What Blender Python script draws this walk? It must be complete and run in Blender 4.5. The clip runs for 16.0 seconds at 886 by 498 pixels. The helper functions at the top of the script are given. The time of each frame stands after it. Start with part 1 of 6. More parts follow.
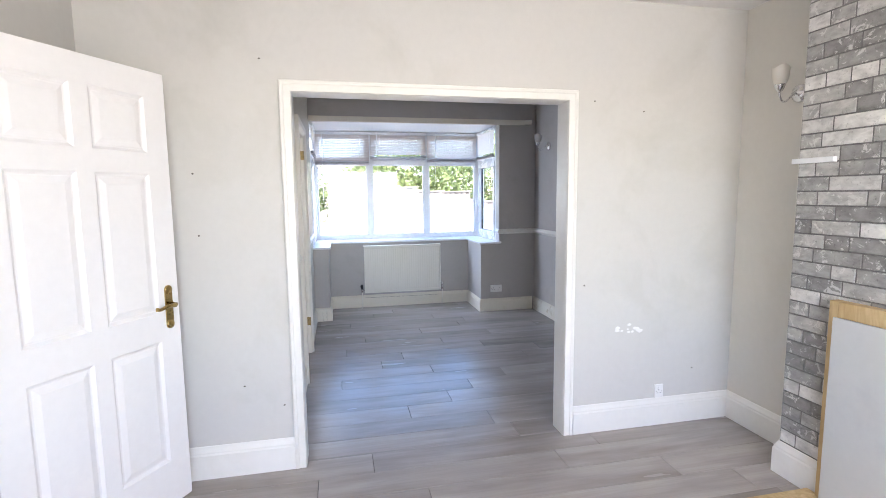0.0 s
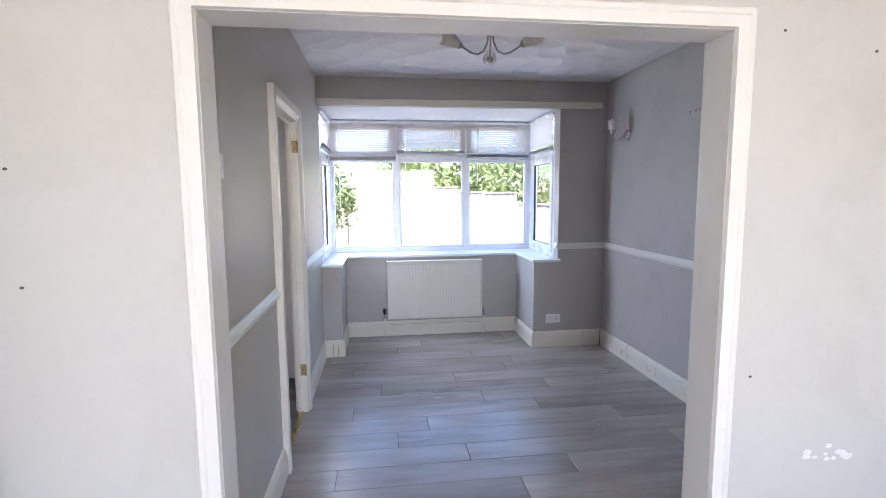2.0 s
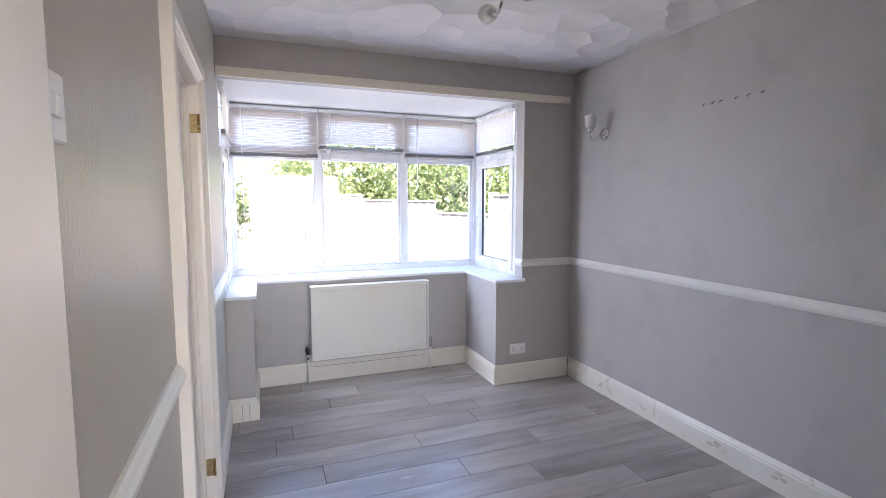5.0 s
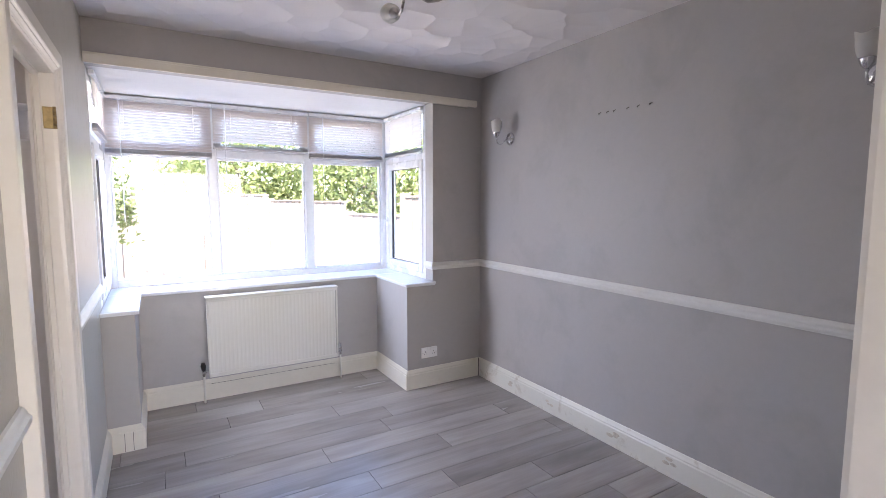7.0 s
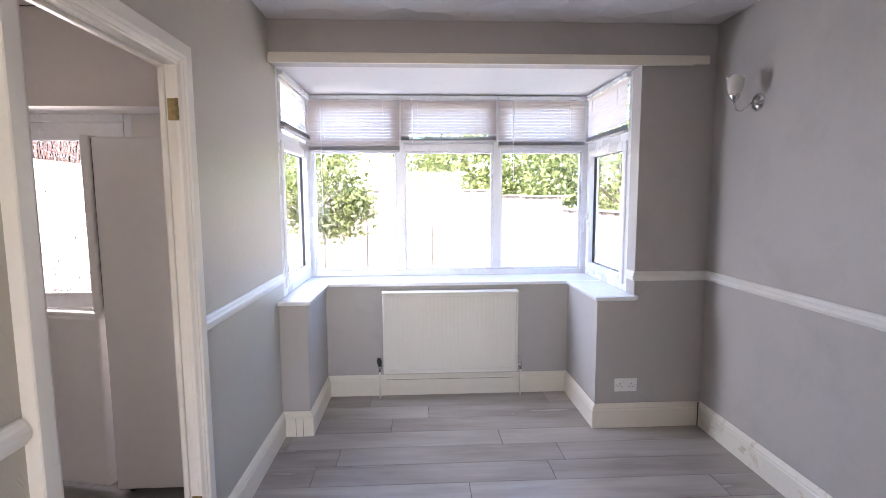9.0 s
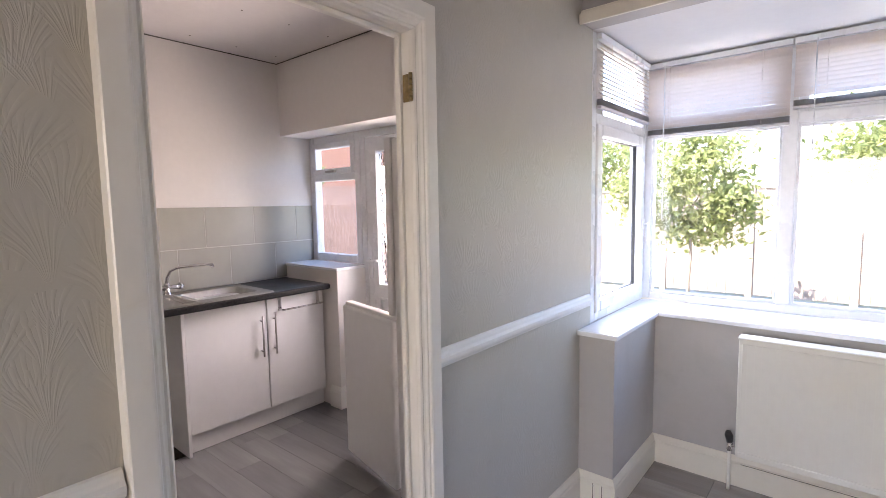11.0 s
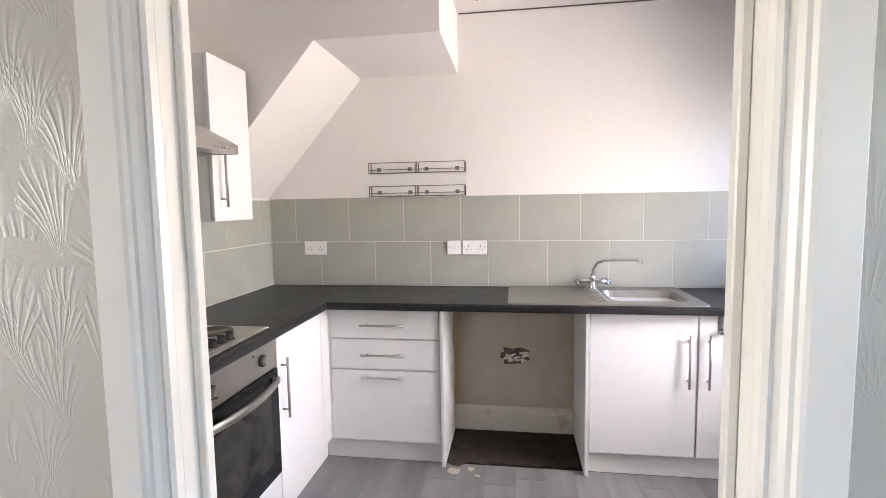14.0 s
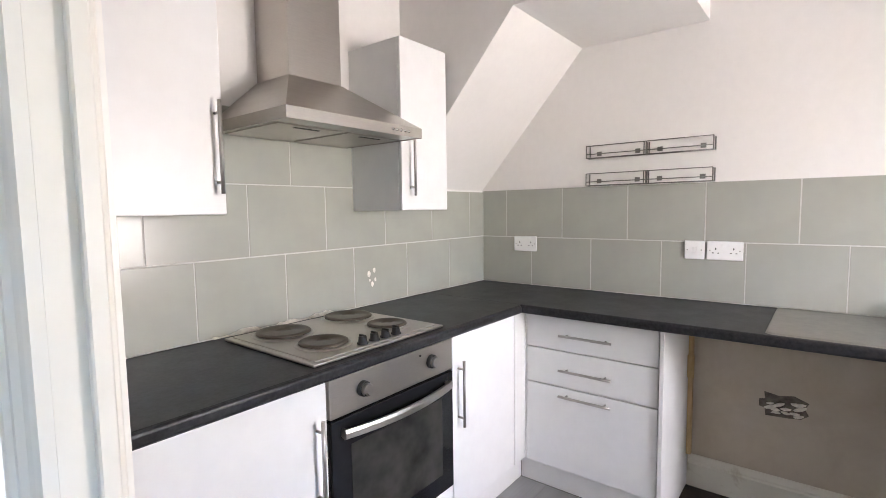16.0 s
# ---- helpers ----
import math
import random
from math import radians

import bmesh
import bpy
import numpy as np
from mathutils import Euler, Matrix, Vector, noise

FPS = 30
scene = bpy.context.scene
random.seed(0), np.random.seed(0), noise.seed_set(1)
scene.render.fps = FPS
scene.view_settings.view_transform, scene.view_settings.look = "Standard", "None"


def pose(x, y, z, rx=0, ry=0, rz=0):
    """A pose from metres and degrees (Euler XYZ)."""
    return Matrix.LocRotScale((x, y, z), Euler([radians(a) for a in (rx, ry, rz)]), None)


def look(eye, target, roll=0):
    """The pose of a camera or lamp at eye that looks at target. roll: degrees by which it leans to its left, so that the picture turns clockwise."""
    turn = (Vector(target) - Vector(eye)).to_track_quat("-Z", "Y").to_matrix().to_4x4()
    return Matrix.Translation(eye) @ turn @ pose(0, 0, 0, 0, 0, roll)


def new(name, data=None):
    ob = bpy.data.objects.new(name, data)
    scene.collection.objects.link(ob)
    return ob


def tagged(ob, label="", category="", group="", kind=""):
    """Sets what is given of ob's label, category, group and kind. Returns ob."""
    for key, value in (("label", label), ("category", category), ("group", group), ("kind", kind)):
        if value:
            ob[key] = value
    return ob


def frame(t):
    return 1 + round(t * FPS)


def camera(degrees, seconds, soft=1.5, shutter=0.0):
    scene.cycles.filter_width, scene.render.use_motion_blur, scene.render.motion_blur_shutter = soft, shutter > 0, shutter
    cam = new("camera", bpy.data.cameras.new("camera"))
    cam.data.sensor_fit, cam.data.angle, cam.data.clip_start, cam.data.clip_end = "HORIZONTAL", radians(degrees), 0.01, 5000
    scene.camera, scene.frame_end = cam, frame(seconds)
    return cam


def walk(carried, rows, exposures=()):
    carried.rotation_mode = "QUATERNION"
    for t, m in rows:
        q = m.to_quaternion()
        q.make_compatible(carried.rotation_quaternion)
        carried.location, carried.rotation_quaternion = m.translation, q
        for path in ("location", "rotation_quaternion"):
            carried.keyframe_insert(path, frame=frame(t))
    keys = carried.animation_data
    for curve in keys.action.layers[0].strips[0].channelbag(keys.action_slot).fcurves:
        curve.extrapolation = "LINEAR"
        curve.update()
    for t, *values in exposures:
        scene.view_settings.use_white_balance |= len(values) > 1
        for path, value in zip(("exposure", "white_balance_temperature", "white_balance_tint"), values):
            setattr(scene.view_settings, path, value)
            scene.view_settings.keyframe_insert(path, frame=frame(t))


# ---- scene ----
cam = camera(84.6, 16.0, soft=0.7)
PATH = [
    (0, (0.190, -0.073, 1.440), (0.605, 1.870, 1.216), -0.6),
    (0.5, (0.292, 0.226, 1.436), (0.661, 2.179, 1.210), -0.5),
    (1, (0.389, 0.518, 1.431), (0.730, 2.476, 1.203), -0.6),
    (1.5, (0.462, 0.836, 1.437), (0.741, 2.804, 1.216), -0.5),
    (2, (0.432, 1.145, 1.481), (0.683, 3.116, 1.256), -0.4),
    (2.5, (0.406, 1.429, 1.462), (0.653, 3.400, 1.236), -0.4),
    (3, (0.380, 1.695, 1.445), (0.630, 3.668, 1.224), -0.5),
    (3.5, (0.309, 1.880, 1.429), (0.591, 3.850, 1.233), -0.3),
    (4, (0.213, 2.027, 1.433), (0.626, 3.976, 1.240), -0.1),
    (4.5, (0.158, 2.106, 1.448), (0.721, 4.015, 1.256), -0.1),
    (5, (0.129, 2.153, 1.465), (0.829, 4.017, 1.275), 0.0),
    (5.2, (0.120, 2.166, 1.479), (0.873, 4.009, 1.287), 0.0),
    (6.25, (0.113, 2.183, 1.485), (1.139, 3.887, 1.294), 0.0),
    (7.3, (0.284, 2.227, 1.496), (1.277, 3.952, 1.298), 0.1),
    (7.5, (0.364, 2.249, 1.481), (1.288, 4.012, 1.289), 0.0),
    (8, (0.535, 2.307, 1.477), (1.225, 4.173, 1.275), 0.0),
    (8.5, (0.657, 2.462, 1.465), (1.083, 4.405, 1.256), -0.2),
    (9, (0.754, 2.626, 1.474), (0.851, 4.613, 1.265), -0.3),
    (9.5, (0.873, 2.808, 1.474), (0.562, 4.774, 1.270), -0.6),
    (10, (0.928, 2.992, 1.465), (0.232, 4.856, 1.266), -1.0),
    (10.2, (0.913, 3.074, 1.462), (0.093, 4.887, 1.266), -1.1),
    (12.3, (0.768, 3.830, 1.466), (-1.040, 4.665, 1.289), -0.8),
    (12.5, (0.731, 3.869, 1.454), (-1.128, 4.585, 1.280), -0.9),
    (13, (0.631, 3.971, 1.426), (-1.323, 4.359, 1.256), -0.9),
    (13.5, (0.558, 4.083, 1.427), (-1.433, 4.111, 1.245), -0.8),
    (14, (0.448, 4.181, 1.410), (-1.523, 3.892, 1.232), -0.9),
    (14.5, (0.328, 4.247, 1.399), (-1.586, 3.689, 1.229), -0.9),
    (15, (0.203, 4.279, 1.379), (-1.613, 3.455, 1.216), -0.9),
    (15.5, (0.107, 4.303, 1.377), (-1.578, 3.237, 1.213), -0.8),
    (16, (0.014, 4.306, 1.359), (-1.549, 3.069, 1.196), -0.8),
]
EXPOSURES = [
    (0.0, 3.36, 6450, 17),
    (2.0, 3.29, 6400, 20),
    (2.8, 3.2, 6400, 23),
    (3.6, 3.39, 6550, 22),
    (7.5, 3.57, 7000, 25),
    (9.0, 3.47, 7150, 25),
    (10.2, 3.45, 7350, 25),
    (12.3, 3.55, 7200, 25),
    (13.3, 4.38, 6950, 20),
    (14.0, 4.38, 6700, 17),
    (16.0, 4.33, 6500, 14),
]
walk(cam, [(t, look(eye, target, roll)) for t, eye, target, roll in PATH], EXPOSURES)
SKY_STRENGTH, SUN_STRENGTH = 0.15, 4.2
FRONT_WATTS, KITCHEN_WATTS, BAY_WATTS = 7.1, 1.2, 3.0

# ---- world, sun, exposure ----
world = bpy.data.worlds.new("sky")
scene.world = world
world.use_nodes = True
wn = world.node_tree.nodes
sky = wn.new("ShaderNodeTexSky")
sky.sky_type = "NISHITA"
sky.sun_disc = False
sky.sun_elevation = radians(50)
sky.sun_rotation = radians(211)
sky.ozone_density = 4.0
sky.dust_density = 0.3
wn["Background"].inputs[1].default_value = SKY_STRENGTH
world.node_tree.links.new(sky.outputs[0], wn["Background"].inputs[0])

sun_data = bpy.data.lights.new("sun", "SUN")
sun_data.energy = SUN_STRENGTH
sun_data.angle = radians(0.5)
sun_data.color = (1.0, 0.95, 0.88)
sun = new("sun", sun_data)
sun.matrix_world = look((-4.5, -7.5, 10.4), (0, 0, 0))


def window_light(name, eye, target, w, h, watts, colour, spread=180):
    """Daylight that stands in a window's opening."""
    d = bpy.data.lights.new(name, "AREA")
    d.shape, d.size, d.size_y, d.energy, d.color = "RECTANGLE", w, h, watts, colour
    d.spread = radians(spread)
    ob = new(name, d)
    ob.matrix_world = look(eye, target)
    return ob


window_light("front_window_light", (0.9, -1.86, 1.45), (0.9, 3, 1.35), 2.2, 1.3, FRONT_WATTS, (1.0, 0.98, 0.96))
window_light("back_door_light", (-1.465, 5.86, 1.35), (-1.5, 2.6, 1.05), 0.54, 0.92, KITCHEN_WATTS, (1.0, 0.94, 0.90), 132)
window_light("bay_side_light", (-0.30, 6.10, 1.42), (1.60, 4.75, 0.35), 0.64, 0.96, BAY_WATTS, (0.66, 0.80, 1.0), 112)


# ---- materials ----
def node_mat(name):
    m = bpy.data.materials.new(name)
    m.use_nodes = True
    nt = m.node_tree
    return m, nt, nt.nodes["Principled BSDF"]


def coords(nt, scale=(1, 1, 1), per_object=False):
    tc = nt.nodes.new("ShaderNodeTexCoord")
    mp = nt.nodes.new("ShaderNodeMapping")
    mp.inputs["Scale"].default_value = scale
    nt.links.new(tc.outputs["Object"], mp.inputs["Vector"])
    if per_object:
        oi = nt.nodes.new("ShaderNodeObjectInfo")
        mul = nt.nodes.new("ShaderNodeMath")
        mul.operation = "MULTIPLY"
        mul.inputs[1].default_value = 37.0
        nt.links.new(oi.outputs["Random"], mul.inputs[0])
        nt.links.new(mul.outputs[0], mp.inputs["Location"])
    return mp.outputs[0]


def noise_tex(nt, vec, scale, detail=4.0, rough=0.55, distort=0.0):
    n = nt.nodes.new("ShaderNodeTexNoise")
    n.inputs["Scale"].default_value = scale
    n.inputs["Detail"].default_value = detail
    n.inputs["Roughness"].default_value = rough
    n.inputs["Distortion"].default_value = distort
    nt.links.new(vec, n.inputs["Vector"])
    return n.outputs[0]


def ramp(nt, fac, stops):
    r = nt.nodes.new("ShaderNodeValToRGB")
    els = r.color_ramp.elements
    while len(els) < len(stops):
        els.new(0.5)
    for e, (p, c) in zip(els, stops):
        e.position = p
        e.color = (*c, 1) if len(c) == 3 else c
    nt.links.new(fac, r.inputs[0])
    return r.outputs[0]


def mixc(nt, fac, a, b, mode="MIX"):
    m = nt.nodes.new("ShaderNodeMix")
    m.data_type = "RGBA"
    m.blend_type = mode
    for sock, v in ((m.inputs[0], fac), (m.inputs[6], a), (m.inputs[7], b)):
        if isinstance(v, bpy.types.NodeSocket):
            nt.links.new(v, sock)
        elif isinstance(v, (int, float)):
            sock.default_value = v
        else:
            sock.default_value = (*v, 1)
    return m.outputs[2]


def bump(nt, bsdf, height, strength, dist=0.01, prev=None):
    b = nt.nodes.new("ShaderNodeBump")
    b.inputs["Strength"].default_value = strength
    b.inputs["Distance"].default_value = dist
    nt.links.new(height, b.inputs["Height"])
    if prev is not None:
        nt.links.new(prev, b.inputs["Normal"])
    nt.links.new(b.outputs[0], bsdf.inputs["Normal"])
    return b.outputs[0]


def painted(name, col, rough=0.55, stain=(0.6, 0.58, 0.54), stain_amt=0.25, grain=140, bump_s=0.15, stain_scale=1.7, lo=0.52, hi=0.75):
    """Paint on plaster or timber: faint mottling, soft stains, roller grain."""
    m, nt, p = node_mat(name)
    v = coords(nt)
    big = noise_tex(nt, v, stain_scale, 5, 0.62, 0.4)
    fine = noise_tex(nt, v, 28, 3)
    a = mixc(nt, ramp(nt, fine, [(0.3, (0, 0, 0)), (0.7, (1, 1, 1))]), [c * 0.985 for c in col], [min(1, c * 1.012) for c in col])
    fac = ramp(nt, big, [(lo, (0, 0, 0)), (hi, (stain_amt,) * 3)])
    c = mixc(nt, fac, a, [x * y for x, y in zip(col, stain)])
    nt.links.new(c, p.inputs["Base Color"])
    p.inputs["Roughness"].default_value = rough
    g = noise_tex(nt, v, grain, 2)
    n1 = bump(nt, p, g, bump_s, 0.002)
    bump(nt, p, noise_tex(nt, v, 3.5, 3), 0.12, 0.01, n1)
    return m


def plain(name, col, rough=0.4, metal=0.0, var=0.06, grain=60, bump_s=0.05, stretch=(1, 1, 1)):
    m, nt, p = node_mat(name)
    v = coords(nt, stretch)
    n = noise_tex(nt, v, grain, 3)
    c = mixc(nt, ramp(nt, n, [(0.3, (0, 0, 0)), (0.7, (1, 1, 1))]), [x * (1 - var) for x in col], [min(1, x * (1 + var)) for x in col])
    nt.links.new(c, p.inputs["Base Color"])
    r = nt.nodes.new("ShaderNodeMapRange")
    r.inputs["To Min"].default_value = max(0.02, rough - 0.07)
    r.inputs["To Max"].default_value = min(1, rough + 0.07)
    nt.links.new(noise_tex(nt, v, grain * 0.15, 3), r.inputs[0])
    nt.links.new(r.outputs[0], p.inputs["Roughness"])
    p.inputs["Metallic"].default_value = metal
    if bump_s:
        bump(nt, p, n, bump_s, 0.002)
    return m


def wallpaper(name, col):
    """Embossed paper of feathery tufts, under grey satin paint."""
    m, nt, p = node_mat(name)
    v = coords(nt)

    def calc(op, a, c=None):
        n = nt.nodes.new("ShaderNodeMath")
        n.operation = op
        for s, val in zip(n.inputs, (a, c)):
            if isinstance(val, bpy.types.NodeSocket):
                nt.links.new(val, s)
            elif val is not None:
                s.default_value = val
        return n.outputs[0]

    def tufts(shift, scale, lean):
        """Ridges that fan upwards and outwards from the foot of each cell."""
        flat = nt.nodes.new("ShaderNodeMapping")
        flat.inputs["Location"].default_value = shift
        flat.inputs["Scale"].default_value = (0, 1, 0.75)
        nt.links.new(v, flat.inputs["Vector"])
        wob = nt.nodes.new("ShaderNodeTexNoise")
        wob.inputs["Scale"].default_value = 9.0
        wob.inputs["Detail"].default_value = 1.0
        nt.links.new(flat.outputs[0], wob.inputs["Vector"])
        warp = nt.nodes.new("ShaderNodeVectorMath")
        warp.operation = "MULTIPLY_ADD"
        warp.inputs[1].default_value = (0, 0.045, 0.03)
        nt.links.new(wob.outputs["Color"], warp.inputs[0])
        nt.links.new(flat.outputs[0], warp.inputs[2])
        vo = nt.nodes.new("ShaderNodeTexVoronoi")
        vo.inputs["Scale"].default_value = scale
        vo.inputs["Randomness"].default_value = 0.8
        nt.links.new(warp.outputs[0], vo.inputs["Vector"])
        loc = nt.nodes.new("ShaderNodeVectorMath")
        loc.operation = "SUBTRACT"
        nt.links.new(warp.outputs[0], loc.inputs[0])
        nt.links.new(vo.outputs["Position"], loc.inputs[1])
        sep = nt.nodes.new("ShaderNodeSeparateXYZ")
        nt.links.new(loc.outputs[0], sep.inputs[0])
        up = calc("ADD", sep.outputs["Z"], 0.06)
        side = calc("ADD", sep.outputs["Y"], calc("MULTIPLY", up, lean))
        r = calc("SQRT", calc("ADD", calc("MULTIPLY", up, up), calc("MULTIPLY", side, side)))
        c = calc("DIVIDE", calc("ARCTAN2", side, up), calc("ADD", calc("MULTIPLY", r, 6.5), 0.45))
        rays = calc("SINE", calc("MULTIPLY", c, 44.0))
        rays = calc("POWER", calc("MAXIMUM", rays, 0.0), 0.6)
        fan = ramp(nt, calc("ABSOLUTE", c), [(0.42, (1, 1, 1)), (0.68, (0, 0, 0))])
        reach = ramp(nt, r, [(0.015, (0, 0, 0)), (0.04, (1, 1, 1)), (0.085, (0.9, 0.9, 0.9)), (0.125, (0, 0, 0))])
        return calc("MULTIPLY", calc("MULTIPLY", rays, fan), reach)
    relief = calc("MAXIMUM", tufts((0, 0, 0), 7.6, 0.15), calc("MULTIPLY", tufts((0, 3.37, 1.71), 7.0, -0.35), 0.8))
    relief = calc("MAXIMUM", relief, calc("MULTIPLY", tufts((0, 7.13, 5.29), 8.2, 0.45), 0.65))
    big = noise_tex(nt, v, 1.6, 5, 0.6, 0.5)
    spots = noise_tex(nt, v, 11, 3, 0.6)
    fac = ramp(nt, big, [(0.45, (0, 0, 0)), (0.75, (0.35, 0.35, 0.35))])
    c = mixc(nt, fac, col, [x * y for x, y in zip(col, (0.88, 0.88, 0.8))])
    c = mixc(nt, ramp(nt, spots, [(0.66, (0, 0, 0)), (0.78, (0.3, 0.3, 0.3))]), c, [x * y for x, y in zip(col, (0.72, 0.72, 0.66))])
    nt.links.new(c, p.inputs["Base Color"])
    p.inputs["Roughness"].default_value = 0.36
    n1 = bump(nt, p, relief, 0.24, 0.0035)
    bump(nt, p, noise_tex(nt, v, 90, 2), 0.1, 0.002, n1)
    return m


def artex(name, col):
    """Overlapping fan swirls of textured ceiling coating."""
    m, nt, p = node_mat(name)
    v = coords(nt)
    vo = nt.nodes.new("ShaderNodeTexVoronoi")
    vo.inputs["Scale"].default_value = 4.5
    nt.links.new(v, vo.inputs["Vector"])
    w = nt.nodes.new("ShaderNodeTexWave")
    w.wave_type = "RINGS"
    w.inputs["Scale"].default_value = 3.0
    w.inputs["Distortion"].default_value = 5.0
    w.inputs["Detail"].default_value = 3.0
    nt.links.new(v, w.inputs["Vector"])
    n1 = bump(nt, p, vo.outputs["Distance"], 0.8, 0.05)
    bump(nt, p, w.outputs["Fac"], 0.10, 0.006, n1)
    big = noise_tex(nt, v, 2.2, 4)
    nt.links.new(mixc(nt, ramp(nt, big, [(0.4, (0, 0, 0)), (0.7, (0.5, 0.5, 0.5))]), col, [x * 0.93 for x in col]), p.inputs["Base Color"])
    p.inputs["Roughness"].default_value = 0.7
    return m


def plank_mat(name, dark, light, rough, bump_s=0.02):
    """Printed oak boards: soft cathedral figure, fine pores, tone and gloss that change from board to board."""
    m, nt, p = node_mat(name)
    figure = noise_tex(nt, coords(nt, (0.5, 7.0, 7.0), True), 2.0, 4, 0.55, 0.35)
    pores = noise_tex(nt, coords(nt, (2.0, 75.0, 75.0), True), 2.0, 3, 0.55, 0.3)
    smoke = noise_tex(nt, coords(nt, (0.8, 3.4, 3.4), True), 1.7, 3, 0.55, 0.2)
    c = mixc(nt, ramp(nt, figure, [(0.1, (0, 0, 0)), (0.9, (1, 1, 1))]), dark, light)
    c = mixc(nt, ramp(nt, pores, [(0.35, (0.14, 0.14, 0.14)), (0.55, (0, 0, 0))]), c, [x * 0.72 for x in dark])
    c = mixc(nt, ramp(nt, smoke, [(0.44, (0, 0, 0)), (0.74, (0.75, 0.75, 0.75))]), c, [x * 0.72 for x in dark])
    oi = nt.nodes.new("ShaderNodeObjectInfo")
    tone = ramp(nt, oi.outputs["Random"], [(0.0, (0.80, 0.79, 0.79)), (0.5, (0.97, 0.96, 0.95)), (1.0, (1.10, 1.09, 1.07))])
    nt.links.new(mixc(nt, 1.0, c, tone, "MULTIPLY"), p.inputs["Base Color"])
    r = nt.nodes.new("ShaderNodeMapRange")
    r.inputs["To Min"].default_value = rough - 0.05
    r.inputs["To Max"].default_value = rough + 0.07
    nt.links.new(smoke, r.inputs[0])
    nt.links.new(r.outputs[0], p.inputs["Roughness"])
    bump(nt, p, pores, bump_s, 0.001)
    return m


def brick_mat(name):
    """Printed brick paper: grey and whitewashed bricks, smudged and torn white in patches."""
    m, nt, p = node_mat(name)
    v = coords(nt, (1, 1, 1), True)
    oi = nt.nodes.new("ShaderNodeObjectInfo")
    tone = ramp(nt, oi.outputs["Random"], [(0.0, (0.20, 0.195, 0.19)), (0.3, (0.30, 0.295, 0.285)), (0.6, (0.42, 0.41, 0.395)), (0.9, (0.62, 0.61, 0.59))])
    smudge = ramp(nt, noise_tex(nt, coords(nt, (1, 1, 1.8), True), 13, 3, 0.6, 0.3), [(0.3, (0.72, 0.72, 0.72)), (0.7, (1.25, 1.25, 1.24))])
    c = mixc(nt, 1.0, tone, smudge, "MULTIPLY")
    patch = ramp(nt, noise_tex(nt, v, 19, 5, 0.7, 0.8), [(0.56, (0, 0, 0)), (0.61, (0.8, 0.8, 0.8))])
    c = mixc(nt, patch, c, (0.62, 0.61, 0.59))
    pits = ramp(nt, noise_tex(nt, v, 55, 4, 0.7), [(0.28, (0.6, 0.6, 0.6)), (0.42, (1, 1, 1))])
    nt.links.new(mixc(nt, 1.0, c, pits, "MULTIPLY"), p.inputs["Base Color"])
    p.inputs["Roughness"].default_value = 0.6
    bump(nt, p, noise_tex(nt, v, 60, 4), 0.2, 0.003)
    return m


def glass_mat(name, frosted=False):
    m, nt, p = node_mat(name)
    out = nt.nodes["Material Output"]
    tr = nt.nodes.new("ShaderNodeBsdfTransparent")
    tr.inputs[0].default_value = (0.97, 0.98, 0.98, 1)
    gl = nt.nodes.new("ShaderNodeBsdfGlossy")
    gl.inputs["Roughness"].default_value = 0.02
    mx = nt.nodes.new("ShaderNodeMixShader")
    mx.inputs[0].default_value = 0.05
    if frosted:
        rf = nt.nodes.new("ShaderNodeBsdfRefraction")
        rf.inputs["Roughness"].default_value = 0.12
        rf.inputs["IOR"].default_value = 1.15
        b = nt.nodes.new("ShaderNodeBump")
        b.inputs["Strength"].default_value = 0.9
        b.inputs["Distance"].default_value = 0.02
        vo = nt.nodes.new("ShaderNodeTexVoronoi")
        vo.inputs["Scale"].default_value = 55
        nt.links.new(coords(nt, (1, 1, 0.55)), vo.inputs["Vector"])
        nt.links.new(vo.outputs[0], b.inputs["Height"])
        nt.links.new(b.outputs[0], rf.inputs["Normal"])
        nt.links.new(rf.outputs[0], mx.inputs[1])
    else:
        nt.links.new(tr.outputs[0], mx.inputs[1])
    nt.links.new(gl.outputs[0], mx.inputs[2])
    nt.links.new(mx.outputs[0], out.inputs[0])
    return m


def translucent(name, col, amount=0.4, rough=0.4):
    m, nt, p = node_mat(name)
    v = coords(nt)
    c = mixc(nt, noise_tex(nt, v, 20, 3), [x * 0.94 for x in col], col)
    nt.links.new(c, p.inputs["Base Color"])
    p.inputs["Roughness"].default_value = rough
    t = nt.nodes.new("ShaderNodeBsdfTranslucent")
    nt.links.new(c, t.inputs[0])
    mx = nt.nodes.new("ShaderNodeMixShader")
    mx.inputs[0].default_value = amount
    nt.links.new(p.outputs[0], mx.inputs[1])
    nt.links.new(t.outputs[0], mx.inputs[2])
    nt.links.new(mx.outputs[0], nt.nodes["Material Output"].inputs[0])
    return m


def leaf_mat(name, a, b):
    m, nt, p = node_mat(name)
    ge = nt.nodes.new("ShaderNodeNewGeometry")
    c = ramp(nt, ge.outputs["Random Per Island"], [(0, a), (1, b)])
    nt.links.new(c, p.inputs["Base Color"])
    p.inputs["Roughness"].default_value = 0.6
    t = nt.nodes.new("ShaderNodeBsdfTranslucent")
    nt.links.new(c, t.inputs[0])
    mx = nt.nodes.new("ShaderNodeMixShader")
    mx.inputs[0].default_value = 0.58
    nt.links.new(p.outputs[0], mx.inputs[1])
    nt.links.new(t.outputs[0], mx.inputs[2])
    nt.links.new(mx.outputs[0], nt.nodes["Material Output"].inputs[0])
    return m


